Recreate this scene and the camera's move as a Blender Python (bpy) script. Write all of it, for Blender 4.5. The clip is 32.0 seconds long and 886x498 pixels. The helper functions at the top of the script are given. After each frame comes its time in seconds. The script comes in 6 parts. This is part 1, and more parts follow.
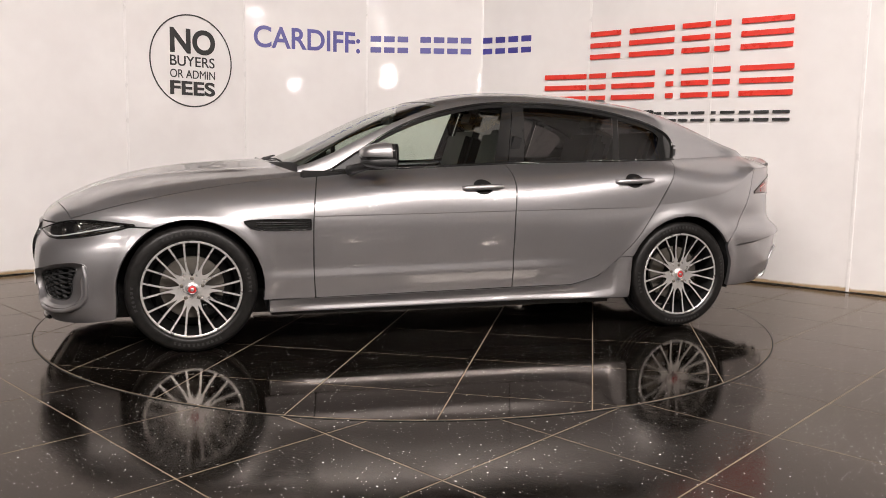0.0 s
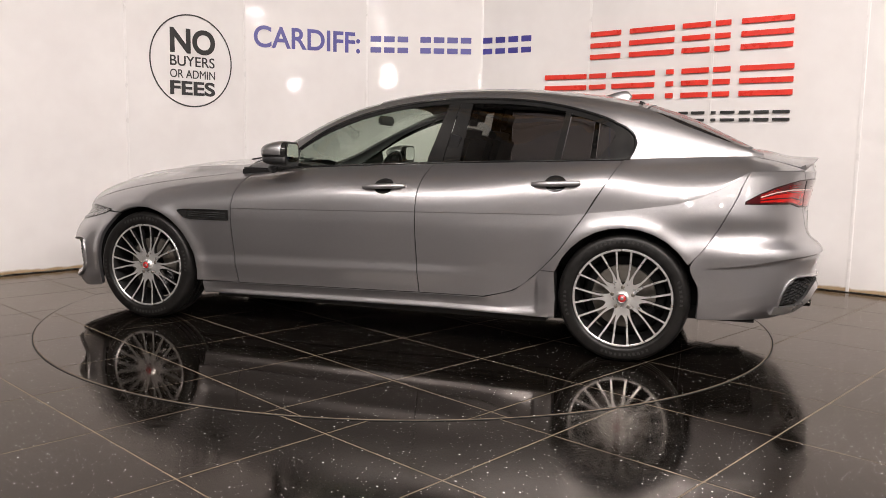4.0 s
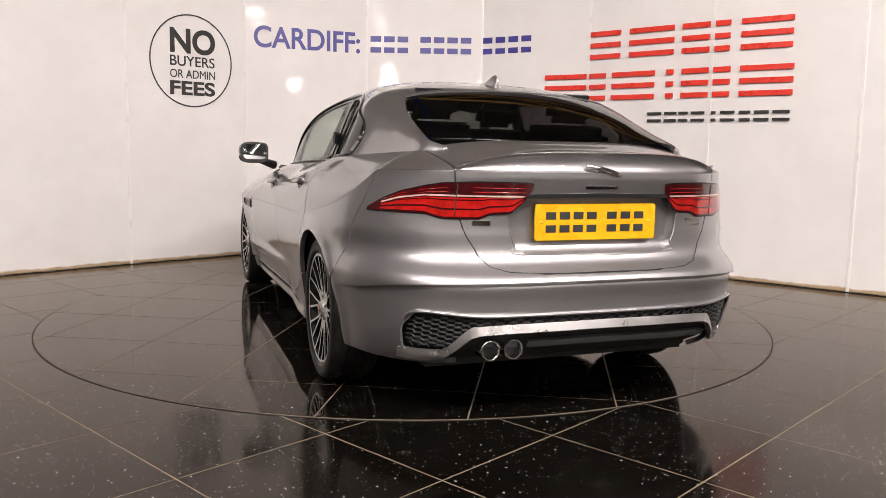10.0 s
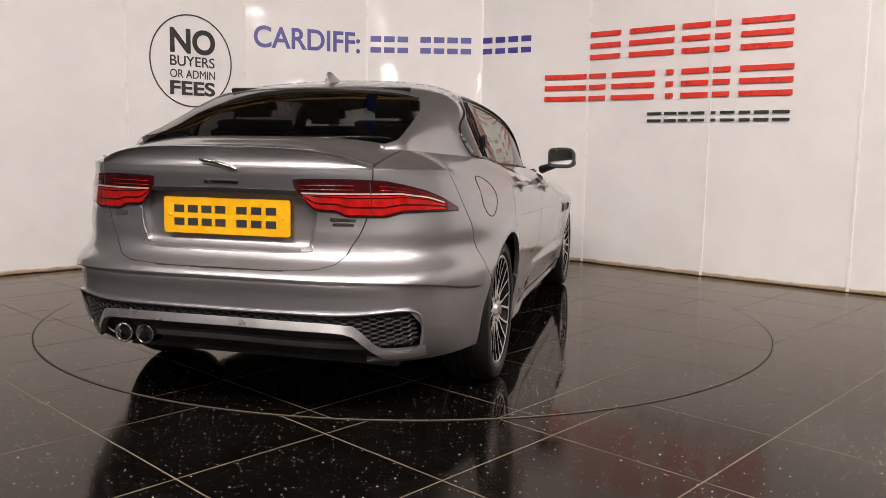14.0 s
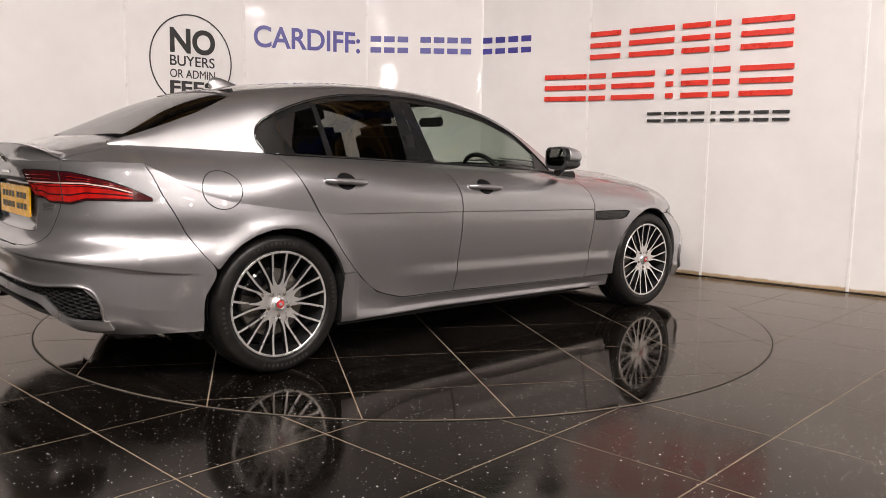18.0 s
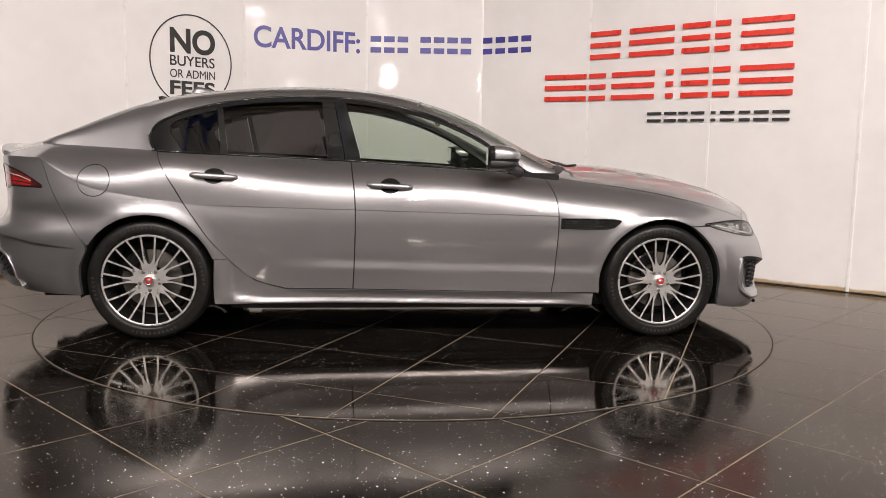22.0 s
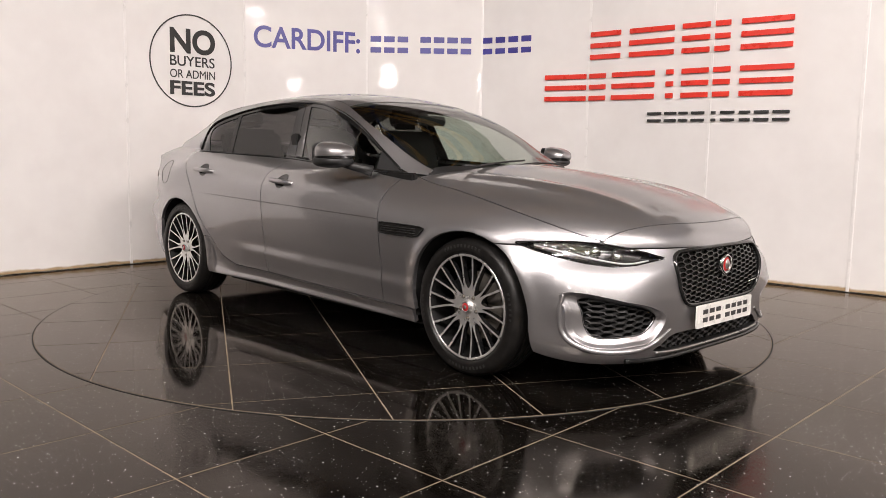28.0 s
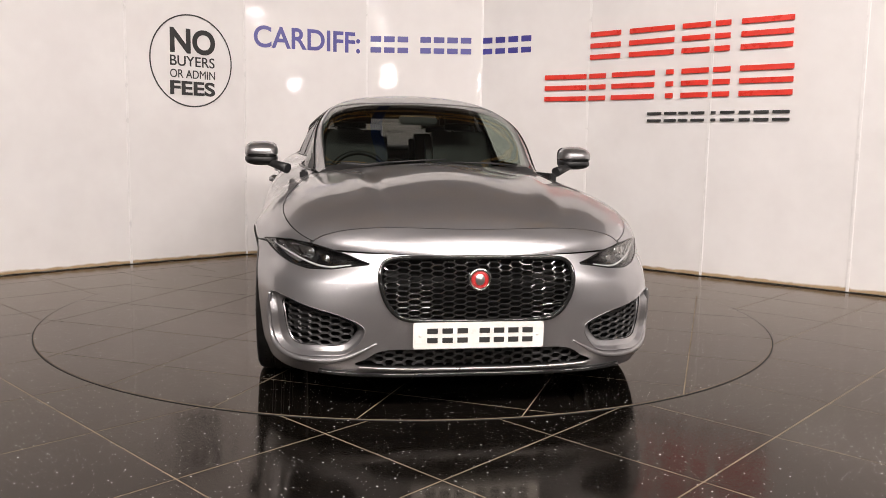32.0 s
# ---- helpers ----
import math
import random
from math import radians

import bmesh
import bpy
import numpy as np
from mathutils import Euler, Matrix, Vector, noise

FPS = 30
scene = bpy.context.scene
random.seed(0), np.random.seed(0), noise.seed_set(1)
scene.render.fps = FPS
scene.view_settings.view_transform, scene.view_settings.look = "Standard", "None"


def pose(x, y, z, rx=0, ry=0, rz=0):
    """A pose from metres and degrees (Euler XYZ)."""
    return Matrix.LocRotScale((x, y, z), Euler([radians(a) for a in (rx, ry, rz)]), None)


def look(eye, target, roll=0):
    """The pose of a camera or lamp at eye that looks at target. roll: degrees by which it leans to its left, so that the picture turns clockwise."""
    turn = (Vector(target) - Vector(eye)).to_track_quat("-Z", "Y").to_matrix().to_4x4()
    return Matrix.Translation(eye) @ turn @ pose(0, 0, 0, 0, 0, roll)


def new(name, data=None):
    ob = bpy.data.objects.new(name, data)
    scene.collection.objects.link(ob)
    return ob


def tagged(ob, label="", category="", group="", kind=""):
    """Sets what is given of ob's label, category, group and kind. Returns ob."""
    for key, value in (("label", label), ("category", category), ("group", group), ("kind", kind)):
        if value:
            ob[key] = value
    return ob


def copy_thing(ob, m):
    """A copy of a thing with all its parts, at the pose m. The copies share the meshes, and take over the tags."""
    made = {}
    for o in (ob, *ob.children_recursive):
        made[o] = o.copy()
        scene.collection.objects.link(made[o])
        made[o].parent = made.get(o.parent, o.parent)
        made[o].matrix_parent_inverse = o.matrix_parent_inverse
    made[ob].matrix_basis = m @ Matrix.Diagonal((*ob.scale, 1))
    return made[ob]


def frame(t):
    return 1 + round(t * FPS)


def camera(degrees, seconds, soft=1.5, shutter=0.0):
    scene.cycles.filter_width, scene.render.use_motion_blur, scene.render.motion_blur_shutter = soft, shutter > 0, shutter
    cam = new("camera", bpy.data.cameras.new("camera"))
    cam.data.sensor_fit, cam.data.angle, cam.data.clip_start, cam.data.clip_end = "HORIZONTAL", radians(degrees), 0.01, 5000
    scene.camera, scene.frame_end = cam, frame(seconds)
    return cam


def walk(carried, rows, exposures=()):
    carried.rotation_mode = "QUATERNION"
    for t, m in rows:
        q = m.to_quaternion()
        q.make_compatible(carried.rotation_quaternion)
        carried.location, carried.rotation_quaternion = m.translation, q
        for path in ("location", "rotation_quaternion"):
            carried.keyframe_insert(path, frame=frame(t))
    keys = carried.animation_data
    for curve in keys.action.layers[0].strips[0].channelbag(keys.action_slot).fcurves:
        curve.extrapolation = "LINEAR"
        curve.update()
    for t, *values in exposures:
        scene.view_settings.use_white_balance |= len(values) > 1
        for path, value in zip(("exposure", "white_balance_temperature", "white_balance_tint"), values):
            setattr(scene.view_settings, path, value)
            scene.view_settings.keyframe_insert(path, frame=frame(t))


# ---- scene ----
# The camera stands on a tripod in front of a car turntable.
cam = camera(57.42, 32.0, soft=0.75)
EYE = Vector((0.0555, -5.3054, 1.0471))
YAW, TILT, ROLL = radians(1.72), radians(-6.913), 1.022
AIM = EYE + Vector((math.sin(YAW) * math.cos(TILT), math.cos(YAW) * math.cos(TILT), math.sin(TILT)))
walk(cam, [(0.0, look(EYE, AIM, ROLL)), (32.0, look(EYE, AIM, ROLL))],
     [(0.0, 0.08), (9.0, 0.08), (10.5, 0.02), (12.0, -0.17), (14.5, -0.17), (17.0, 0.0), (24.0, 0.0), (27.0, 0.06), (29.0, 0.10), (31.0, 0.14), (32.0, 0.06)])

# ---- light ----
world = bpy.data.worlds.new("world")
scene.world = world
world.use_nodes = True
world.node_tree.nodes["Background"].inputs[0].default_value = (0.9, 0.80, 0.74, 1)
world.node_tree.nodes["Background"].inputs[1].default_value = 0.05


def area_lamp(name, place, target, sx, sy, watts, colour=(1.0, 0.908, 0.862)):
    data = bpy.data.lights.new(name, "AREA")
    data.shape, data.size, data.size_y, data.energy, data.color = "RECTANGLE", sx, sy, watts, colour
    ob = new(name, data)
    ob.matrix_world = look(place, target)
    return ob


# rows of strip lamps under the roof: x, y, z, length, watts
STRIPS = [(-4.6, -5.7, 4.78, 2.2, 100), (-1.9, -6.0, 4.78, 2.4, 490), (1.7, -6.0, 4.78, 2.4, 400), (4.6, -5.7, 4.78, 2.2, 400),
          (-3.4, -8.4, 2.75, 0.24, 10), (-1.1, -8.5, 2.8, 0.24, 15), (1.2, -8.5, 2.8, 0.24, 15), (3.4, -8.3, 2.75, 0.24, 18), (5.2, -7.0, 2.75, 0.24, 20)]


def lamp_aim(x, y):
    return (x * 0.4, 0.6, 0.6) if y < -7.5 or (abs(x) > 5 and y < -6.5) else (x * 0.5, 0.3, 0.9)


for sx, sy, sz, sl, sw in STRIPS:
    area_lamp("strip_lamp", (sx, sy, sz - 0.06), lamp_aim(sx, sy), sl, 0.56 if sl > 0.9 else 0.14, sw)


# ---- materials ----
def material(name):
    m = bpy.data.materials.new(name)
    m.use_nodes = True
    return m, m.node_tree.nodes, m.node_tree.links, m.node_tree.nodes["Principled BSDF"]


def set_in(node, **values):
    for key, value in values.items():
        node.inputs[key.replace("_", " ")].default_value = value


def noise_node(nodes, links, scale, detail=4.0, rough=0.6, coord="Object"):
    tc = nodes.new("ShaderNodeTexCoord")
    n = nodes.new("ShaderNodeTexNoise")
    set_in(n, Scale=scale, Detail=detail, Roughness=rough)
    links.new(tc.outputs[coord], n.inputs["Vector"])
    return n


def ramp(nodes, links, source, stops):
    r = nodes.new("ShaderNodeValToRGB")
    while len(r.color_ramp.elements) < len(stops):
        r.color_ramp.elements.new(0.5)
    for e, (at, c) in zip(r.color_ramp.elements, stops):
        e.position, e.color = at, (c[0], c[1], c[2], 1) if isinstance(c, tuple) else (c, c, c, 1)
    links.new(source, r.inputs[0])
    return r


def bump(nodes, links, height, strength, distance, bsdf):
    b = nodes.new("ShaderNodeBump")
    set_in(b, Strength=strength, Distance=distance)
    links.new(height, b.inputs["Height"])
    links.new(b.outputs[0], bsdf.inputs["Normal"])
    return b


def plain(name, colour, rough=0.5, metal=0.0, vary=0.12, scale=9.0, coat=0.0, grain=0.0):
    """A surface of one colour with slight mottling, uneven gloss and fine grain."""
    m, nodes, links, b = material(name)
    n = noise_node(nodes, links, scale)
    dark = tuple(c * (1 - vary) for c in colour)
    light = tuple(min(1, c * (1 + vary)) for c in colour)
    r = ramp(nodes, links, n.outputs["Fac"], [(0.35, dark), (0.65, light)])
    links.new(r.outputs[0], b.inputs["Base Color"])
    rr = ramp(nodes, links, n.outputs["Fac"], [(0.3, max(0, rough - 0.05)), (0.7, min(1, rough + 0.05))])
    links.new(rr.outputs[0], b.inputs["Roughness"])
    set_in(b, Metallic=metal, Coat_Weight=coat, Coat_Roughness=0.04)
    if grain:
        g = noise_node(nodes, links, 400.0, 2.0)
        bump(nodes, links, g.outputs["Fac"], grain, 0.001, b)
    return m


def car_paint():
    """Grey metallic lacquer: fine flakes under a clear coat."""
    m, nodes, links, b = material("metallic_grey_lacquer")
    v = nodes.new("ShaderNodeTexVoronoi")
    set_in(v, Scale=900.0)
    tc = nodes.new("ShaderNodeTexCoord")
    links.new(tc.outputs["Object"], v.inputs["Vector"])
    r = ramp(nodes, links, v.outputs["Color"], [(0.0, (0.30, 0.294, 0.302)), (1.0, (0.47, 0.462, 0.474))])
    links.new(r.outputs[0], b.inputs["Base Color"])
    n = noise_node(nodes, links, 3.0, 3.0)
    rr = ramp(nodes, links, n.outputs["Fac"], [(0.3, 0.38), (0.7, 0.41)])
    links.new(rr.outputs[0], b.inputs["Roughness"])
    set_in(b, Metallic=0.90, Coat_Weight=1.0, Coat_Roughness=0.012, Coat_IOR=1.6)
    return m


def glass(name, tint, ior=1.5):
    """Clear pane: tinted see-through with a mirror gloss that grows at a slant."""
    m, nodes, links, b = material(name)
    nodes.remove(b)
    tr = nodes.new("ShaderNodeBsdfTransparent")
    tr.inputs[0].default_value = (*tint, 1)
    gl = nodes.new("ShaderNodeBsdfGlossy")
    gl.inputs["Roughness"].default_value = 0.01
    lw = nodes.new("ShaderNodeLayerWeight")
    lw.inputs[0].default_value = 0.5
    pw = nodes.new("ShaderNodeMath")
    pw.operation, pw.inputs[1].default_value = "POWER", 4.0
    links.new(lw.outputs["Facing"], pw.inputs[0])
    fr = nodes.new("ShaderNodeMath")
    fr.operation, fr.inputs[1].default_value, fr.inputs[2].default_value = "MULTIPLY_ADD", 0.9, (ior - 1) ** 2 / (ior + 1) ** 2 * 1.6
    links.new(pw.outputs[0], fr.inputs[0])
    mix = nodes.new("ShaderNodeMixShader")
    links.new(fr.outputs[0], mix.inputs[0])
    links.new(tr.outputs[0], mix.inputs[1])
    links.new(gl.outputs[0], mix.inputs[2])
    links.new(mix.outputs[0], nodes["Material Output"].inputs[0])
    return m


def glow(name, colour, strength):
    m, nodes, links, b = material(name)
    set_in(b, Base_Color=(*colour, 1), Emission_Color=(*colour, 1), Emission_Strength=strength)
    return m


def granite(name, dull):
    """Polished black quartz tile: dark mottle, brown smoky gloss with smudges, chips with their glint painted
    near-white.
    """
    m, nodes, links, b = material(name)
    nodes.remove(b)
    info = nodes.new("ShaderNodeObjectInfo")
    tc = nodes.new("ShaderNodeTexCoord")
    shift = nodes.new("ShaderNodeVectorMath")
    shift.operation = "SCALE"
    shift.inputs[0].default_value = (13.0, 7.0, 3.0)
    links.new(info.outputs["Random"], shift.inputs["Scale"])
    add = nodes.new("ShaderNodeVectorMath")
    add.operation = "ADD"
    links.new(tc.outputs["Object"], add.inputs[0])
    links.new(shift.outputs[0], add.inputs[1])
    n = nodes.new("ShaderNodeTexNoise")
    set_in(n, Scale=5.0, Detail=6.0, Roughness=0.65)
    links.new(add.outputs[0], n.inputs["Vector"])
    colour = ramp(nodes, links, n.outputs["Fac"], [(0.3, (0.0020, 0.0016, 0.0013)), (0.7, (0.0048, 0.0038, 0.0030))]).outputs[0]
    # two sizes of chips; a near-white colour stands in for their mirror glint
    for scale, reach, power in ((24.0, 0.078, 5.0), (46.0, 0.090, 5.0)):
        v = nodes.new("ShaderNodeTexVoronoi")
        v.voronoi_dimensions = "2D"
        set_in(v, Scale=scale, Randomness=1.0)
        links.new(add.outputs[0], v.inputs["Vector"])
        sep = nodes.new("ShaderNodeSeparateColor")
        links.new(v.outputs["Color"], sep.inputs[0])
        size = nodes.new("ShaderNodeMath")
        size.operation, size.inputs[1].default_value = "POWER", power
        links.new(sep.outputs[0], size.inputs[0])
        size2 = nodes.new("ShaderNodeMath")
        size2.operation, size2.inputs[1].default_value = "MULTIPLY", reach
        links.new(size.outputs[0], size2.inputs[0])
        chip = nodes.new("ShaderNodeMath")
        chip.operation = "LESS_THAN"
        links.new(v.outputs["Distance"], chip.inputs[0])
        links.new(size2.outputs[0], chip.inputs[1])
        mix = nodes.new("ShaderNodeMix")
        mix.data_type = "RGBA"
        links.new(chip.outputs[0], mix.inputs["Factor"])
        links.new(colour, mix.inputs["A"])
        mix.inputs["B"].default_value = (0.95, 0.94, 0.92, 1)
        colour = mix.outputs["Result"]
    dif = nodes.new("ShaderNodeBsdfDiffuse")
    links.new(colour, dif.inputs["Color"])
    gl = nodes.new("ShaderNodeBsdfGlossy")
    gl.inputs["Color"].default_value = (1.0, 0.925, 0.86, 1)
    smudge = nodes.new("ShaderNodeTexNoise")
    set_in(smudge, Scale=3.2, Detail=5.0, Roughness=0.7, Distortion=1.2)
    links.new(add.outputs[0], smudge.inputs["Vector"])
    rr = ramp(nodes, links, smudge.outputs["Fac"], [(0.35, 0.045 * dull), (0.62, 0.085 * dull), (0.8, 0.17 * dull)])
    links.new(rr.outputs[0], gl.inputs["Roughness"])
    n2 = nodes.new("ShaderNodeTexNoise")
    set_in(n2, Scale=1.3, Detail=2.0)
    links.new(add.outputs[0], n2.inputs["Vector"])
    bp = nodes.new("ShaderNodeBump")
    set_in(bp, Strength=0.12, Distance=0.01)
    links.new(n2.outputs["Fac"], bp.inputs["Height"])
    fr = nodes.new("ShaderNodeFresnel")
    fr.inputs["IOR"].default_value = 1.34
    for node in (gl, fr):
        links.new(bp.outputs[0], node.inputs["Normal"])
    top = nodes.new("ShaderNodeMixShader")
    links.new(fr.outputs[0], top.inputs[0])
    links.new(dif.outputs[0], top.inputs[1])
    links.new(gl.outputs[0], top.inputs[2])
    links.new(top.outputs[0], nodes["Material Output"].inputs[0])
    return m


def wall_gloss():
    """White laminate wall panel: gently wavy, glossy, brown stains along the foot."""
    m, nodes, links, b = material("white_gloss_panel")
    n = noise_node(nodes, links, 2.2, 3.0)
    base = ramp(nodes, links, n.outputs["Fac"], [(0.3, (0.76, 0.735, 0.725)), (0.7, (0.82, 0.80, 0.79))])
    tc = nodes.new("ShaderNodeTexCoord")
    sep = nodes.new("ShaderNodeSeparateXYZ")
    links.new(tc.outputs["Object"], sep.inputs[0])
    n3 = noise_node(nodes, links, 7.0, 5.0)
    mul = nodes.new("ShaderNodeMath")
    mul.operation, mul.inputs[1].default_value = "MULTIPLY", 0.045
    links.new(n3.outputs["Fac"], mul.inputs[0])
    diff = nodes.new("ShaderNodeMath")
    diff.operation = "SUBTRACT"
    links.new(sep.outputs["Z"], diff.inputs[0])
    links.new(mul.outputs[0], diff.inputs[1])
    dirt = ramp(nodes, links, diff.outputs[0], [(0.0, 1.0), (0.014, 0.0)])
    mix = nodes.new("ShaderNodeMix")
    mix.data_type = "RGBA"
    links.new(dirt.outputs[0], mix.inputs["Factor"])
    links.new(base.outputs[0], mix.inputs["A"])
    mix.inputs["B"].default_value = (0.42, 0.31, 0.19, 1)
    links.new(mix.outputs["Result"], b.inputs["Base Color"])
    set_in(b, Roughness=0.035, IOR=1.36)
    w = noise_node(nodes, links, 1.6, 2.0, 0.4)
    bump(nodes, links, w.outputs["Fac"], 0.35, 0.03, b)
    return m


PAINT = car_paint()
GLASS = glass("green_tinted_glass", (0.72, 0.78, 0.72))
SCREEN = glass("windscreen_glass", (0.60, 0.66, 0.61), 1.62)
GLASS_DARK = glass("privacy_glass", (0.22, 0.21, 0.21))
LENS = glass("clear_lens", (0.85, 0.85, 0.85))
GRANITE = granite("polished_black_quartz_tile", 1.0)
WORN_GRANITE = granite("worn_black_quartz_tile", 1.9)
GROUT = plain("brown_grout", (0.19, 0.148, 0.10), 0.85, vary=0.3, scale=6.0)
WALLWHITE = wall_gloss()
STRIPWHITE = plain("white_strip", (0.80, 0.78, 0.77), 0.3, vary=0.04)
BLACKGLOSS = plain("gloss_black", (0.012, 0.012, 0.012), 0.08, vary=0.2)
BLACKPLASTIC = plain("black_plastic", (0.013, 0.013, 0.0135), 0.5, vary=0.2, grain=0.3)
RUBBER = plain("tyre_rubber", (0.0085, 0.0080, 0.0077), 0.38, vary=0.3, scale=25.0, grain=0.2)
set_in(RUBBER.node_tree.nodes["Principled BSDF"], Specular_IOR_Level=0.26)
TYREGREY = plain("moulded_rubber", (0.017, 0.0165, 0.016), 0.42, vary=0.3, scale=40.0)
GROOVESHADE = plain("groove_shade", (0.0015, 0.0015, 0.0015), 0.9)
DARKVOID = plain("dark_underbody", (0.012, 0.012, 0.012), 0.8)
MACHINED = plain("machined_alloy", (0.80, 0.79, 0.78), 0.30, metal=0.82, vary=0.06, scale=30.0)
ALLOYDARK = plain("black_alloy", (0.009, 0.009, 0.0095), 0.14)
CHROME = plain("chrome", (0.72, 0.72, 0.72), 0.08, metal=1.0, vary=0.05)
SATIN = plain("satin_silver", (0.50, 0.49, 0.49), 0.3, metal=0.9, vary=0.06)
REDSIGN = plain("red_acrylic", (0.72, 0.045, 0.028), 0.3, vary=0.06)
BLACKSIGN = plain("black_vinyl", (0.03, 0.03, 0.03), 0.4)
BLUESIGN = plain("blue_vinyl", (0.055, 0.05, 0.27), 0.4, vary=0.1)
HALLWALL = plain("hall_cladding", (0.42, 0.39, 0.36), 0.7, vary=0.15, scale=1.5)
ROOFDARK = plain("dark_roof_sheet", (0.17, 0.16, 0.15), 0.8, vary=0.2, scale=1.0)
OCHRE = plain("ochre_steel", (0.60, 0.36, 0.12), 0.5, vary=0.2, scale=4.0)
BLUESTEEL = plain("blue_steel", (0.03, 0.075, 0.28), 0.4, vary=0.2, scale=4.0)
TUBEGLOW = glow("tube_glow", (1.0, 0.93, 0.88), 60.0)


# ---- mesh helpers ----
def obj(name, bm, mat, parent=None, label="", smooth=False):
    mesh = bpy.data.meshes.new(name)
    bm.to_mesh(mesh)
    bm.free()
    for m in mat if isinstance(mat, (list, tuple)) else [mat]:
        mesh.materials.append(m)
    if smooth:
        mesh.shade_smooth()
    ob = new(name, mesh)
    if parent is not None:
        ob.parent = parent
    if label:
        tagged(ob, label)
    return ob


def part(name, bm, mat, parent, label="", smooth=False):
    return obj(name, bm, mat, parent, label, smooth)


def box(bm, x0, x1, y0, y1, z0, z1, m=None, bevel=0.0):
    made = bmesh.ops.create_cube(bm, size=1.0)["verts"]
    for v in made:
        v.co = Vector((x0 + (v.co.x + 0.5) * (x1 - x0), y0 + (v.co.y + 0.5) * (y1 - y0), z0 + (v.co.z + 0.5) * (z1 - z0)))
    if bevel:
        edges = list({e for v in made for e in v.link_edges})
        made = bmesh.ops.bevel(bm, geom=edges, offset=bevel, segments=2, affect="EDGES")["verts"]
    if m is not None:
        for v in {v for v in made if v.is_valid}:
            v.co = m @ v.co
    return bm


def slab(bm, outline, z0, z1):
    """A flat plate from a convex outline."""
    top = [bm.verts.new((x, y, z1)) for x, y in outline]
    low = [bm.verts.new((x, y, z0)) for x, y in outline]
    bm.faces.new(top)
    bm.faces.new(low[::-1])
    for i in range(len(top)):
        j = (i + 1) % len(top)
        bm.faces.new((low[i], low[j], top[j], top[i]))
    return bm


# ---- hall ----
bm = bmesh.new()
box(bm, -9, 9, -13, 6, -0.12, -0.0052)
floor_ob = tagged(obj("floor", bm, GROUT), "floor slab under polished black quartz tiles with brown joints", "floor", kind="structure")
bm = bmesh.new()
box(bm, -9, 9, 6, 6.2, -0.1, 5.6)
tagged(obj("wall_north", bm, HALLWALL), "plain beige hall cladding behind the white display wall", "wall", kind="structure")
bm = bmesh.new()
box(bm, -9, 9, -13.2, -13, -0.1, 5.6)
tagged(obj("wall_south", bm, HALLWALL), "plain beige hall cladding at the far end of the showroom", "wall", kind="structure")
bm = bmesh.new()
box(bm, -9.2, -9, -13, 6, -0.1, 5.6)
tagged(obj("wall_west", bm, ROOFDARK), "plain dark hall cladding", "wall", kind="structure")
bm = bmesh.new()
box(bm, 9, 9.2, -13, 6, -0.1, 5.6)
tagged(obj("wall_east", bm, HALLWALL), "plain beige hall cladding", "wall", kind="structure")
bm = bmesh.new()
box(bm, -9.2, 9.2, -13.2, 6.2, 5.6, 5.75)
tagged(obj("ceiling", bm, ROOFDARK), "dark sheet-metal hall ceiling", "ceiling", kind="structure")


def roof_truss(y):
    ob = tagged(new("roof_truss"), "ochre painted steel roof truss under the dark ceiling", "truss", "roof trusses")
    bm = bmesh.new()
    box(bm, -8.9, 8.9, y - 0.07, y + 0.07, 4.62, 4.80)
    part("lower_chord", bm, OCHRE, ob)
    bm = bmesh.new()
    box(bm, -8.9, 8.9, y - 0.07, y + 0.07, 5.42, 5.58)
    part("upper_chord", bm, OCHRE, ob)
    for i in range(12):
        x0, x1 = -8.7 + i * 1.45, -8.7 + (i + 1) * 1.45
        a, c = (Vector((x0, y, 4.75)), Vector((x1, y, 5.45))) if i % 2 else (Vector((x0, y, 5.45)), Vector((x1, y, 4.75)))
        bm = bmesh.new()
        d = c - a
        box(bm, -d.length / 2, d.length / 2, -0.04, 0.04, -0.05, 0.05, Matrix.Translation((a + c) / 2) @ d.to_track_quat("X", "Z").to_matrix().to_4x4())
        part("brace", bm, OCHRE, ob)
    return ob


for ty in (-9.6, -6.4, -2.9, 0.6, 4.0):
    roof_truss(ty)
for bx in (-0.5, 5.6):
    bm = bmesh.new()
    box(bm, bx - 0.11, bx + 0.11, -12.9, 5.9, 4.84, 5.06, bevel=0.01)
    tagged(obj("roof_beam", bm, BLUESTEEL), "long blue painted steel beam under the roof", "beam", "roof beams")

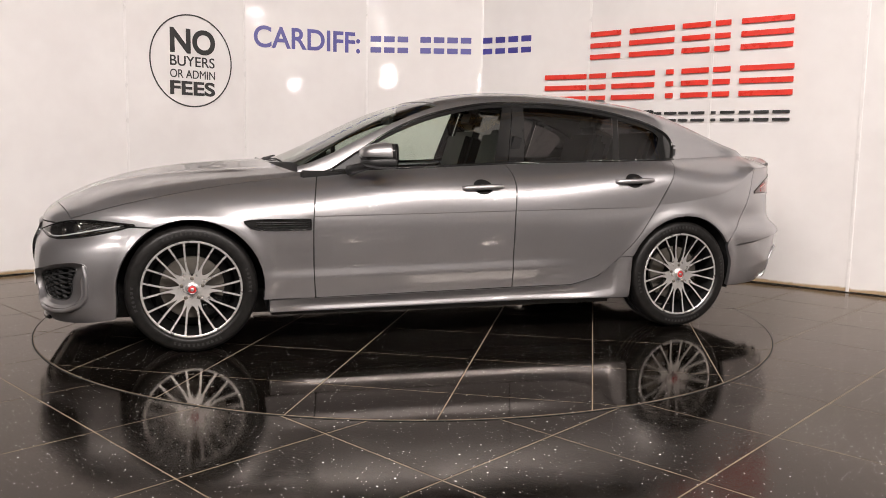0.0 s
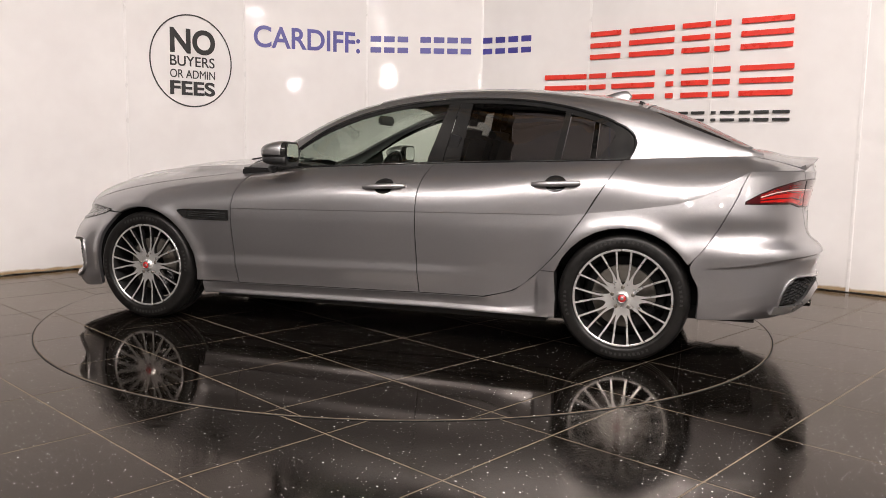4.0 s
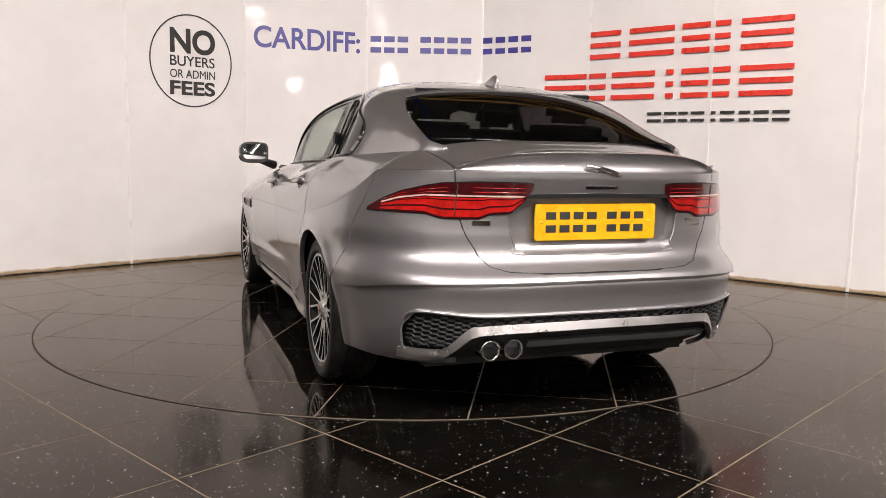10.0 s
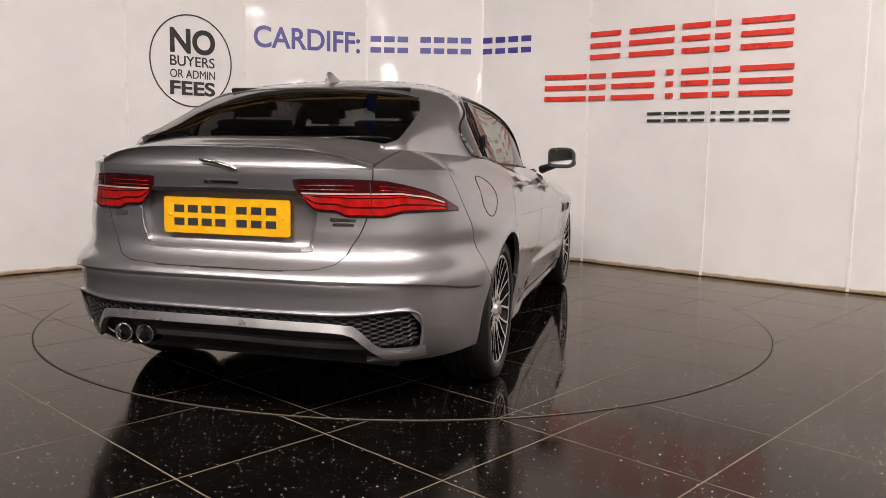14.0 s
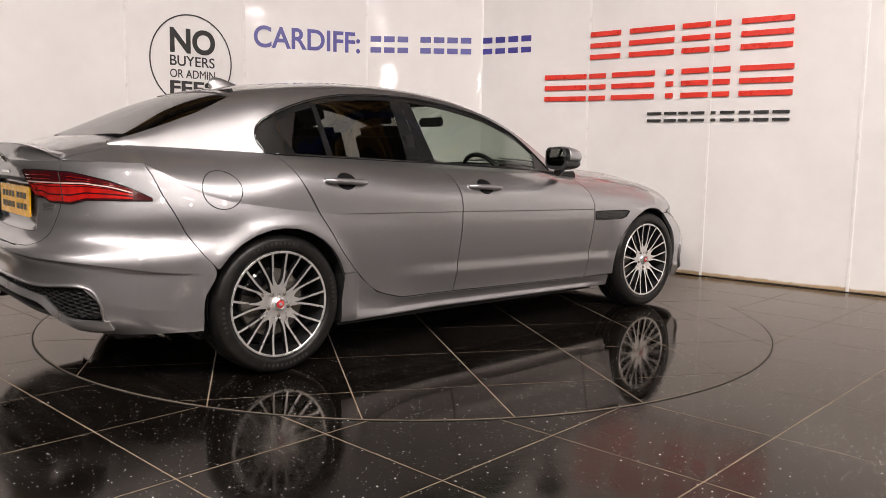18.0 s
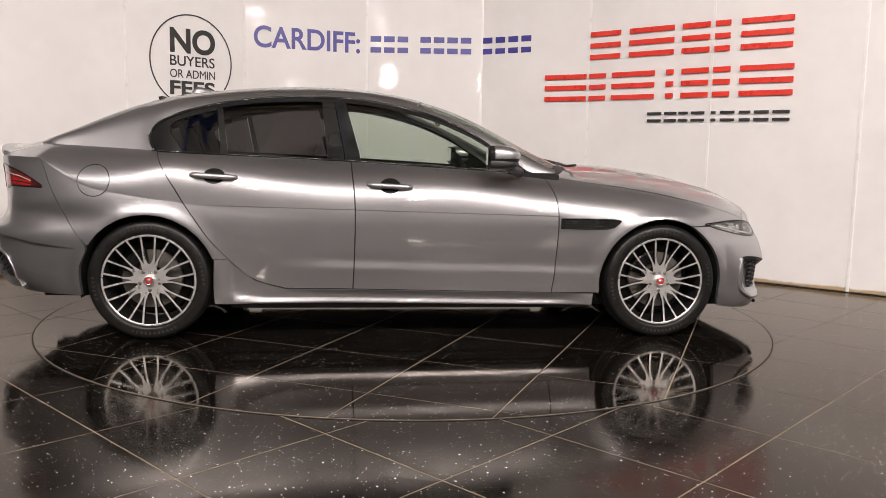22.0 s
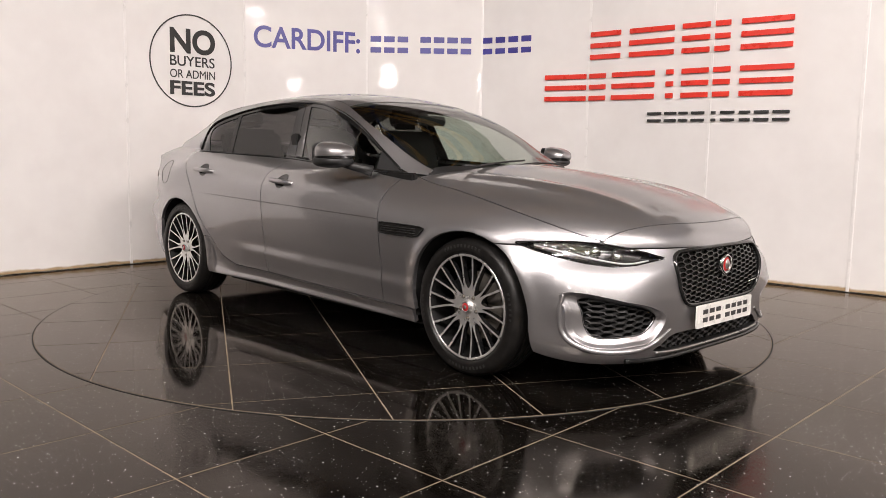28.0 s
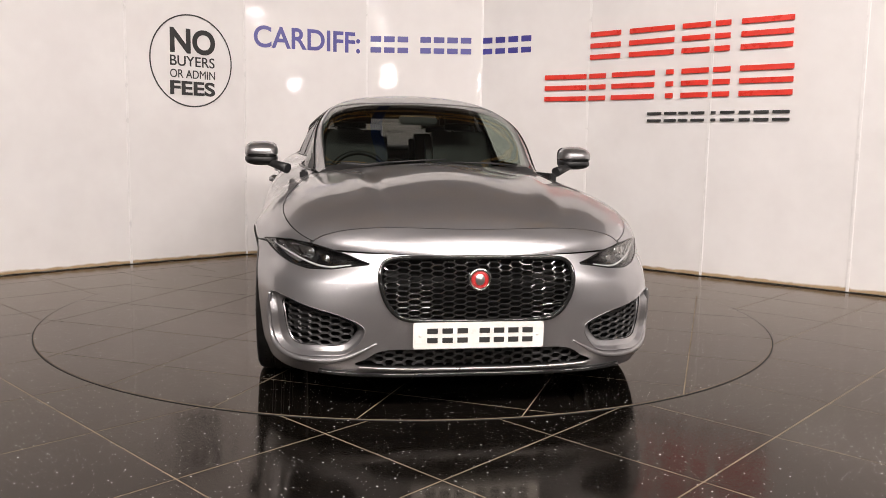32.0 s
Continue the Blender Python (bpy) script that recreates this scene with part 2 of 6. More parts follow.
for sx, sy, sz, sl, sw in STRIPS:
    lampthing = tagged(new("strip_light"), "white fluorescent strip light hanging from the roof", "lamp", "strip lights")
    m = look((sx, sy, sz), lamp_aim(sx, sy))
    bm = bmesh.new()
    box(bm, -sl / 2 - 0.04, sl / 2 + 0.04, -0.30 if sl > 0.9 else -0.10, 0.30 if sl > 0.9 else 0.10, 0.0, 0.07, m, 0.01)
    part("housing", bm, STRIPWHITE, lampthing)
    slats = round(sl * 9) if sl > 0.9 else 3
    for k in range(slats):
        bm = bmesh.new()
        hx = -sl / 2 + sl * (k + 0.5) / slats
        box(bm, hx - 0.02, hx + 0.02, -0.29 if sl > 0.9 else -0.09, 0.29 if sl > 0.9 else 0.09, -0.125, -0.115, m)
        part("louvre", bm, BLACKSIGN, lampthing)
    for hx in (-sl * 0.4, sl * 0.4):
        bm = bmesh.new()
        pt = m @ Vector((hx, 0, 0.06))
        box(bm, pt.x - 0.006, pt.x + 0.006, pt.y - 0.006, pt.y + 0.006, pt.z, 5.6)
        part("hanger", bm, SATIN, lampthing)

# bare tubes further back in the hall
for ty in (-9.2, -11.4):
    for tx in (-5.4, -2.1, 2.1, 5.4):
        tube_light = tagged(new("tube_light"), "bare white fluorescent tube under the hall roof", "lamp", "tube lights")
        bm = bmesh.new()
        box(bm, tx - 0.62, tx + 0.62, ty - 0.05, ty + 0.05, 4.30, 4.36, bevel=0.01)
        part("batten", bm, STRIPWHITE, tube_light)
        bm = bmesh.new()
        bmesh.ops.create_cone(bm, cap_ends=True, segments=12, radius1=0.019, radius2=0.019, depth=1.2, matrix=Matrix.Translation((tx, ty, 4.275)) @ Matrix.Rotation(radians(90), 4, "Y"))
        part("tube", bm, TUBEGLOW, tube_light)
        for hx in (tx - 0.5, tx + 0.5):
            bm = bmesh.new()
            box(bm, hx - 0.006, hx + 0.006, ty - 0.006, ty + 0.006, 4.36, 5.6)
            part("hanger", bm, SATIN, tube_light)

# ---- tiled floor ----
TILE, JOINT = 0.6, 0.0045
C45 = math.sqrt(0.5)


def tile_mesh(outline, z0, z1, surface=GRANITE):
    bm = bmesh.new()
    slab(bm, outline, z0, z1)
    top = [e for e in bm.edges if all(abs(v.co.z - z1) < 1e-6 for v in e.verts)]
    bmesh.ops.bevel(bm, geom=top, offset=0.0012, segments=1, affect="EDGES")
    mesh = bpy.data.meshes.new("tile")
    bm.to_mesh(mesh)
    bm.free()
    mesh.materials.append(surface)
    return mesh


h = TILE / 2 - JOINT / 2
SQUARE = [(-h, -h), (h, -h), (h, h), (-h, h)]
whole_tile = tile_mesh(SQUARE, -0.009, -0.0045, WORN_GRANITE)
RDISC = 2.2404


def outer_tiles():
    far = bmesh.new()
    for i in range(-24, 24):
        for j in range(-24, 24):
            u, v = -1.89 + TILE * (i + 0.5), -1.49 + TILE * (j + 0.5)
            x, y = (u - v) * C45, (u + v) * C45
            if math.hypot(x, y) < RDISC - 0.43 or abs(x) > 8.4 or not -8.4 < y < 5.4:
                continue
            if abs(x) > 5.4 or not -6.2 < y < 3.4:
                if y < 3.4:
                    slab(far, [(x + (p - q) * C45, y + (p + q) * C45) for p, q in SQUARE], -0.009, -0.0045)
                continue
            ob = new("tile", whole_tile)
            ob.parent = floor_ob
            ob.matrix_basis = pose(x, y, 0, 0, 0, 45)
    tagged(part("tile_field", far, WORN_GRANITE, floor_ob), kind="stuff")


def clip_circle(poly, r):
    out = poly
    for k in range(120):
        a = 2 * math.pi * k / 120
        nx, ny, d = math.cos(a), math.sin(a), r * math.cos(math.pi / 120)
        res = []
        for (ax, ay), (bx, by) in zip(out, out[1:] + out[:1]):
            da, db = ax * nx + ay * ny - d, bx * nx + by * ny - d
            if da <= 0:
                res.append((ax, ay))
            if (da < 0) != (db < 0) and abs(da - db) > 1e-12:
                s = da / (da - db)
                res.append((ax + (bx - ax) * s, ay + (by - ay) * s))
        out = res
        if len(out) < 3:
            return []
    clean = [out[0]]
    for q in out[1:]:
        if math.hypot(q[0] - clean[-1][0], q[1] - clean[-1][1]) > 0.002:
            clean.append(q)
    return clean if len(clean) > 2 else []


turntable = tagged(new("turntable"), "round revolving floor disc tiled in polished black quartz", "turntable")


def disc_ring(bm, r0, r1, z0, z1, n=180):
    rows = []
    for k in range(n):
        a = 2 * math.pi * k / n
        c, s = math.cos(a), math.sin(a)
        rows.append([bm.verts.new((r * c, r * s, z)) for r, z in ((r0, z0), (r1, z0), (r1, z1), (r0, z1))])
    for k in range(n):
        a, b = rows[k], rows[(k + 1) % n]
        for i in range(4):
            j = (i + 1) % 4
            bm.faces.new((a[i], a[j], b[j], b[i]))
    return bm


bm = bmesh.new()
slab(bm, [(RDISC * math.cos(2 * math.pi * k / 180), RDISC * math.sin(2 * math.pi * k / 180)) for k in range(180)], -0.0045, -0.0008)
part("base_plate", bm, GROUT, turntable)
bm = bmesh.new()
disc_ring(bm, RDISC + 0.0005, RDISC + 0.007, -0.0045, -0.0022)
part("edge_gap", bm, DARKVOID, turntable, "dark rubber joint round the disc")


def disc_tiles():
    for i in range(-5, 5):
        for j in range(-5, 5):
            x, y = (i + 0.5) * TILE, (j + 0.5) * TILE
            shape = clip_circle([(x + a, y + b) for a, b in SQUARE], RDISC - 0.002)
            if not shape:
                continue
            inside = max(math.hypot(x + a, y + b) for a, b in SQUARE) < RDISC - 0.003
            if inside:
                ob = new("tile", disc_whole)
                ob.location = (x, y, 0)
            else:
                ob = new("tile", tile_mesh([(a - x, b - y) for a, b in shape], -0.004, 0.0))
                ob.location = (x, y, 0)
            ob.parent = turntable
            # the grid stands slanted to the car
            ob.matrix_basis = pose(0, 0, 0, 0, 0, 62.5) @ ob.matrix_basis


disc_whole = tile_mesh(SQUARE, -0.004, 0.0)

# ---- white display wall ----
SEAMS = [(-4.22, 0.22), (-3.36, 1.07), (-2.502, 1.911), (-1.644, 2.68), (-0.5, 3.12), (0.67, 3.10), (1.644, 2.479),
         (2.529, 1.656), (3.434, 0.892), (4.35, 0.12), (5.15, -0.78), (5.6, -1.9)]
WALLTOP = 3.05
bm = bmesh.new()
for (ax, ay), (bx, by) in zip(SEAMS, SEAMS[1:]):
    d = Vector((bx - ax, by - ay, 0))
    nrm = Vector((-d.y, d.x, 0)).normalized()
    pts = [Vector((ax, ay, 0)) + nrm * 0.03, Vector((bx, by, 0)) + nrm * 0.03, Vector((bx, by, 0)) + nrm * 0.09, Vector((ax, ay, 0)) + nrm * 0.09]
    slab(bm, [(q.x, q.y) for q in pts], -0.01, WALLTOP)
wall_back = tagged(obj("wall_display", bm, STRIPWHITE), "curved white display wall of tall glossy panels", "wall", kind="structure")


def wall_pose(i, s, z, proud=0.0):
    """A pose on wall panel i, s metres along it and z up: x runs along the panel, z out of it."""
    a, b = Vector((*SEAMS[i], 0)), Vector((*SEAMS[i + 1], 0))
    d = (b - a).normalized()
    out = Vector((d.y, -d.x, 0))
    o = a + d * s + out * proud + Vector((0, 0, z))
    return Matrix(((d.x, 0, out.x, o.x), (d.y, 0, out.y, o.y), (0, 1, 0, o.z), (0, 0, 0, 1)))


for i, ((ax, ay), (bx, by)) in enumerate(zip(SEAMS, SEAMS[1:])):
    length = math.hypot(bx - ax, by - ay)
    bm = bmesh.new()
    box(bm, 0.003, length - 0.003, 0.004, WALLTOP, -0.03, 0.0, bevel=0.002)
    m = wall_pose(i, 0, 0)
    for v in bm.verts:
        v.co = m @ v.co
    part("panel", bm, WALLWHITE, wall_back)
    bm = bmesh.new()
    box(bm, length - 0.012, length + 0.012, 0.0, WALLTOP, -0.012, 0.006, bevel=0.003)
    for v in bm.verts:
        v.co = m @ v.co
    part("cover_strip", bm, STRIPWHITE, wall_back)


def bar(bm, i, s0, s1, z0, z1, deep=0.012, proud=0.0, slant=0.0):
    """A raised bar on a wall panel; slant leans its top along the wall."""
    m = wall_pose(i, 0, 0, proud)
    n0 = len(bm.verts)
    box(bm, s0, s1, z0, z1, 0.0, deep, bevel=0.0015)
    bm.verts.ensure_lookup_table()
    for v in bm.verts[n0:]:
        v.co.x += slant * (v.co.y - (z0 + z1) / 2)
        v.co = m @ v.co
    return bm


def wall_text(words, i, s, z, height, width, mat, parent, name, bold=0.0):
    """Flat lettering on wall panel i, its left foot at s, z."""
    cu = bpy.data.curves.new(name, "FONT")
    cu.body, cu.size, cu.extrude, cu.offset = words, 1.0, 0.002, bold
    tmp = bpy.data.objects.new(name, cu)
    mesh = bpy.data.meshes.new_from_object(tmp)
    bpy.data.objects.remove(tmp)
    co = np.empty(len(mesh.vertices) * 3)
    mesh.vertices.foreach_get("co", co)
    co = co.reshape(-1, 3)
    lo, hi = co.min(0), co.max(0)
    m = wall_pose(i, s, z, 0.004)
    for v in mesh.vertices:
        v.co = m @ Vector(((v.co.x - lo[0]) / (hi[0] - lo[0]) * width, (v.co.y - lo[1]) / (hi[1] - lo[1]) * height, v.co.z))
    mesh.materials.append(mat)
    ob = new(name, mesh)
    ob.parent = parent
    return ob


def signs():
    badge = tagged(new("round_wall_sign"), "round black vinyl NO BUYERS OR ADMIN FEES sign on white wall", "sign")
    bm = bmesh.new()
    m = wall_pose(2, 0.609, 1.822, 0.004)
    n = 96
    rows = []
    for k in range(n):
        a = 2 * math.pi * k / n
        rows.append([bm.verts.new(m @ Vector((r * 0.975 * math.cos(a), r * 1.01 * math.sin(a), zz))) for r, zz in ((0.400, 0), (0.412, 0), (0.412, 0.002), (0.400, 0.002))])
    for k in range(n):
        a, b = rows[k], rows[(k + 1) % n]
        for q in range(4):
            bm.faces.new((a[q], a[(q + 1) % 4], b[(q + 1) % 4], b[q]))
    part("ring", bm, BLACKSIGN, badge)
    wall_text("NO", 2, 0.402, 1.885, 0.225, 0.44, BLACKSIGN, badge, "lettering", 0.03)
    wall_text("BUYERS", 2, 0.399, 1.772, 0.092, 0.435, BLACKSIGN, badge, "lettering", 0.006)
    wall_text("OR ADMIN", 2, 0.397, 1.665, 0.075, 0.440, BLACKSIGN, badge, "lettering")
    wall_text("FEES", 2, 0.395, 1.512, 0.128, 0.440, BLACKSIGN, badge, "lettering", 0.03)
    line = tagged(new("wall_lettering"), "blue vinyl word CARDIFF and plain blue bars on the white wall", "sign")
    wall_text("CARDIFF:", 3, 0.088, 2.010, 0.208, 1.062, BLUESIGN, line, "lettering", 0.018)
    # the number stands as plain bars
    for i, s0 in [(4, 0.035 + 0.137 * k) for k in range(3)] + [(4, 0.54 + 0.137 * k) for k in range(4)] + [(5, 0.01 + 0.143 * k) for k in range(4)]:
        for z0, z1 in ((2.027, 2.082), (2.134, 2.192)):
            bm = bmesh.new()
            bar(bm, i, s0, s0 + 0.108, z0, z1, 0.003, 0.001)
            part("bar", bm, BLUESIGN, line)
    big = tagged(new("wall_logo"), "raised red acrylic and black bars mounted on the white wall", "sign")

    def stack(i, s0, s1, z0, z1, mat, n, fill):
        step = (z1 - z0) / (n - 1 + fill)
        for k in range(n):
            bm = bmesh.new()
            bar(bm, i, s0, s1, z0 + k * step, z0 + k * step + step * fill, 0.014, 0.010)
            part("bar", bm, mat, big)

    for i, s0, s1 in ((6, 0.02, 0.335), (6, 0.425, 0.860), (6, 0.935, 1.185), (7, 0.02, 0.150), (7, 0.240, 0.655)):
        stack(i, s0, s1, 1.925, 2.178, REDSIGN, 3, 0.42)
    for i, s0, s1 in ((5, 0.715, 1.14), (6, 0.02, 0.195), (6, 0.26, 0.69), (6, 0.80, 0.87), (6, 0.945, 1.19), (7, 0.02, 0.165), (7, 0.245, 0.675)):
        stack(i, s0, s1, 1.545, 1.795, REDSIGN, 3, 0.42)
    for i, s0, s1 in ((6, 0.637, 0.77), (6, 0.80, 0.915), (6, 0.935, 1.02), (6, 1.05, 1.17), (7, 0.02, 0.06), (7, 0.10, 0.22), (7, 0.26, 0.35), (7, 0.38, 0.50), (7, 0.53, 0.665)):
        stack(i, s0, s1, 1.340, 1.425, BLACKSIGN, 2, 0.36)


signs()

# ---- car body surface: x forward, y to the car's left, z up, from the middle of the wheelbase ----
def spline(*pts):
    """A smooth curve through (x, y) pairs, level past its ends."""
    pts = sorted(pts)
    X, Y = np.array([a for a, _ in pts], float), np.array([b for _, b in pts], float)
    d = np.diff(Y) / np.diff(X)
    slope = np.concatenate([[d[0]], (d[1:] * np.diff(X)[:-1] + d[:-1] * np.diff(X)[1:]) / (np.diff(X)[1:] + np.diff(X)[:-1]), [d[-1]]])

    def at(x):
        x = np.clip(np.asarray(x, float), X[0], X[-1])
        i = np.clip(np.searchsorted(X, x) - 1, 0, len(X) - 2)
        w = X[i + 1] - X[i]
        t = (x - X[i]) / w
        return ((2 * t ** 3 - 3 * t ** 2 + 1) * Y[i] + (t ** 3 - 2 * t ** 2 + t) * w * slope[i]
                + (3 * t ** 2 - 2 * t ** 3) * Y[i + 1] + (t ** 3 - t ** 2) * w * slope[i + 1])
    return at


XFRONT = spline((0.10, 2.10), (0.16, 2.17), (0.22, 2.19), (0.30, 2.205), (0.45, 2.225), (0.58, 2.228), (0.66, 2.205), (0.75, 2.13))
XREAR = spline((0.15, -2.10), (0.22, -2.20), (0.29, -2.31), (0.40, -2.365), (0.50, -2.385), (0.57, -2.40), (0.588, -2.392), (0.64, -2.338), (0.75, -2.315), (0.86, -2.325), (0.95, -2.35))
WIDE = spline((0.10, 0.84), (0.16, 0.865), (0.22, 0.880), (0.30, 0.882), (0.40, 0.893), (0.50, 0.908), (0.60, 0.920), (0.66, 0.924), (0.75, 0.920), (0.85, 0.905), (0.95, 0.880))
CREASE = spline((-2.6, 0.975), (-2.05, 0.975), (-1.99, 0.970), (-1.93, 0.936), (-1.87, 0.895), (-1.75, 0.838), (-1.5, 0.785), (-1.25, 0.752), (-1.0, 0.72), (-0.4, 0.67), (0.0, 0.66), (1.2, 0.64), (2.4, 0.64))
DOME = spline((-2.45, 1.030), (-2.33, 1.048), (-2.2, 1.060), (-2.12, 1.080), (-2.0, 1.098), (-1.6, 1.115), (-1.2, 1.10), (-0.5, 1.085), (0.3, 1.055), (0.7, 1.005), (0.9, 0.988), (1.05, 0.980),
              (1.25, 0.967), (1.5, 0.942), (1.7, 0.908), (1.85, 0.868), (2.0, 0.812), (2.13, 0.742), (2.18, 0.698), (2.2137, 0.641))
ROUND = spline((-2.4, 1.05), (-2.0, 1.05), (-1.9, 1.35), (-1.75, 1.8), (-1.5, 2.9), (-1.3, 4.6), (-1.15, 4.7), (-0.5, 4.2), (0.3, 4.2), (0.8, 3.2), (1.2, 2.4), (2.3, 2.2))
PX = spline((-2.4, 3.0), (-2.2, 3.2), (-2.0, 3.4), (-1.85, 3.0), (-1.7, 2.6), (2.4, 2.6))
WHEELS = ((1.4175, 0.325), (-1.4175, 0.325))
NR = spline((0.10, 2.9), (0.58, 2.9), (0.80, 2.6), (0.95, 2.5))
MR = spline((0.10, 4.2), (0.58, 4.2), (0.80, 3.75), (0.95, 3.6))
NF = spline((0.10, 3.4), (0.42, 3.4), (0.52, 2.95), (0.60, 2.45), (0.64, 2.33), (0.75, 2.33))
MF = spline((0.10, 4.6), (0.42, 4.6), (0.52, 3.6), (0.60, 2.7), (0.64, 2.5), (0.75, 2.5))
XA, XB = 1.2, -1.3


def flare(x, z):
    """The lip that stands out round the wheel openings."""
    out = 0.0
    for wx, wz in WHEELS:
        d = np.hypot(x - wx, z - wz) - 0.365
        out = out + 0.012 * np.exp(-(d / 0.045) ** 2) * np.clip((0.80 - z) / 0.1, 0, 1) * np.clip((z - 0.2) / 0.1, 0, 1)
    return out


def waist(x, z):
    """The tail draws in between the lamps and the bumper's ledge."""
    return 1 - 0.030 * np.exp(-((z - 0.665) / 0.065) ** 2) * np.clip((-1.55 - x) / 0.35, 0, 1)


def end_cap(x, z):
    f = np.clip((x - XA) / (XFRONT(z) - XA), 0, 1)
    r = np.clip((XB - x) / (XB - XREAR(z)), 0, 1)
    return np.maximum(1 - f ** NF(z), 0) ** (1 / MF(z)) * np.maximum(1 - r ** NR(z), 0) ** (1 / MR(z)) * waist(x, z)


def crease_y(x):
    zc = CREASE(x)
    return WIDE(zc) * end_cap(x, zc)


def side_y(x, z):
    """Half width of the body at x and height z."""
    x, z = np.asarray(x, float), np.asarray(z, float)
    zc, zt = CREASE(x), DOME(x)
    low = WIDE(z) * end_cap(x, np.minimum(z, zc))
    tau = np.clip((z - zc) / np.maximum(zt - zc, 1e-3), 0, 1)
    up = crease_y(x) * np.maximum(1 - tau ** ROUND(x), 0) ** (1 / PX(x))
    y = np.where(z <= zc, low, up)
    y = y + flare(x, z)
    # the sharp feature line that runs back from the side vent
    line = 0.699 - 0.0215 * (x - 0.8)
    fade = np.clip((0.86 - x) / 0.03, 0, 1) * np.clip((x + 1.12) / 0.25, 0, 1)
    y = y - 0.0032 * fade * np.clip((line - z) / 0.003, 0, 1) * np.clip(1 - (line - z) / 0.22, 0, 1)
    # the doors swell to a soft edge low down and tuck in under it
    edge = 0.372 - 0.020 * (x - 0.8)
    fade = np.clip((1.10 - x) / 0.10, 0, 1) * np.clip((x + 0.80) / 0.35, 0, 1)
    y = y + fade * np.where(z > edge, -0.010 * np.clip((z - edge) / 0.05, 0, 1) * np.clip(1 - (z - edge - 0.05) / 0.25, 0, 1), -0.16 * (edge - z))
    return y


def S(x, z):
    return np.stack([x + 0 * z, side_y(x, z), z + 0 * x], -1)


def T(x, y):
    """The bonnet and boot surface from above."""
    zc, zt = CREASE(x), DOME(x)
    k = np.clip(np.abs(y) / np.maximum(crease_y(x), 1e-4), 0, 1)
    return np.stack([x + 0 * y, y + 0 * x, zc + (zt - zc) * np.maximum(1 - k ** PX(x), 0) ** (1 / ROUND(x))], -1)


def TK(x, k):
    """The same, by the share k of the half width."""
    zc, zt = CREASE(x), DOME(x)
    return np.stack([x + 0 * k, k * crease_y(x), zc + (zt - zc) * np.maximum(1 - np.abs(k) ** PX(x), 0) ** (1 / ROUND(x))], -1)


def F(a, z):
    """The front end: a is the angle round the nose, z the height."""
    c, s = np.abs(np.cos(a)), np.abs(np.sin(a))
    x = XA + (XFRONT(z) - XA) * c ** (2 / NF(z))
    return np.stack([x, np.sign(a) * (WIDE(z) * s ** (2 / MF(z)) + flare(x, z)), z + 0 * a], -1)


def R(a, z):
    """The tail: a is the angle round it, z the height."""
    c, s = np.abs(np.cos(a)), np.abs(np.sin(a))
    x = XB - (XB - XREAR(z)) * c ** (2 / NR(z))
    return np.stack([x, np.sign(a) * (WIDE(z) * s ** (2 / MR(z)) * waist(x, z) + flare(x, z)), z + 0 * a], -1)


def angle_front(x, z):
    return np.arccos(np.clip((x - XA) / (XFRONT(z) - XA), 0, 1) ** (NF(z) / 2))


def angle_rear(x, z):
    return np.arccos(np.clip((XB - x) / (XB - XREAR(z)), 0, 1) ** (NR(z) / 2))


def angle_y(y, z, m):
    m = m(z) if callable(m) else m
    return np.sign(y) * np.arcsin(np.clip(np.abs(y) / WIDE(z), 0, 1) ** (m / 2))


BELT = spline((0.95, 0.915), (0.8, 0.921), (0.67, 0.926), (0.2, 0.952), (-0.375, 0.980), (-0.9, 1.0), (-1.41, 1.02), (-2.0, 1.045), (-2.2, 1.05))
CENTRE = spline((1.06, 0.925), (1.0, 0.955), (0.95, 0.978), (0.72, 1.085), (0.52, 1.185), (0.355, 1.263), (0.15, 1.336), (0.08, 1.354), (-0.07, 1.388), (-0.29, 1.417), (-0.5, 1.427),
                (-0.74, 1.424), (-1.03, 1.403), (-1.29, 1.370), (-1.54, 1.318), (-1.71, 1.257), (-1.88, 1.176), (-2.03, 1.098), (-2.12, 1.045))
LEAN = spline((-2.1, 0.46), (-1.6, 0.46), (-1.0, 0.42), (-0.5, 0.38), (1.1, 0.38))
QG = spline((-2.1, 4.5), (-1.7, 6.5), (-1.3, 9.0), (-0.6, 12.0), (0.0, 12.0), (0.25, 10.0), (0.5, 7.0), (0.7, 4.0), (0.85, 2.4), (1.0, 2.0))


def belt_y(x):
    return side_y(x, BELT(x)) - 0.010


def G(x, g):
    """The cabin: x along, g from 0 on the centre line to 1 at the belt line."""
    zb, zr = BELT(x), np.maximum(CENTRE(x), BELT(x) + 0.002)
    z = zb + np.maximum(1 - g * g, 0) ** (1 / QG(x)) * (zr - zb)
    return np.stack([x + 0 * g, (belt_y(x) - LEAN(x) * (z - zb)) * g, z], -1)


def g_of(x, z):
    zb, zr = BELT(x), np.maximum(CENTRE(x), BELT(x) + 0.002)
    return np.sqrt(np.maximum(1 - np.clip((z - zb) / (zr - zb), 0, 1) ** QG(x), 0))


def GW(x, w):
    """The cabin side: w from 0 at the belt to 1 on the centre line."""
    return G(x, np.sqrt(np.maximum(1 - np.clip(w, 0, 1) ** QG(x), 0)))


def w_of(x, z):
    return float((z - BELT(x)) / (np.maximum(CENTRE(x), BELT(x) + 0.002) - BELT(x)))


def GS(x, z):
    return G(x, g_of(x, z))


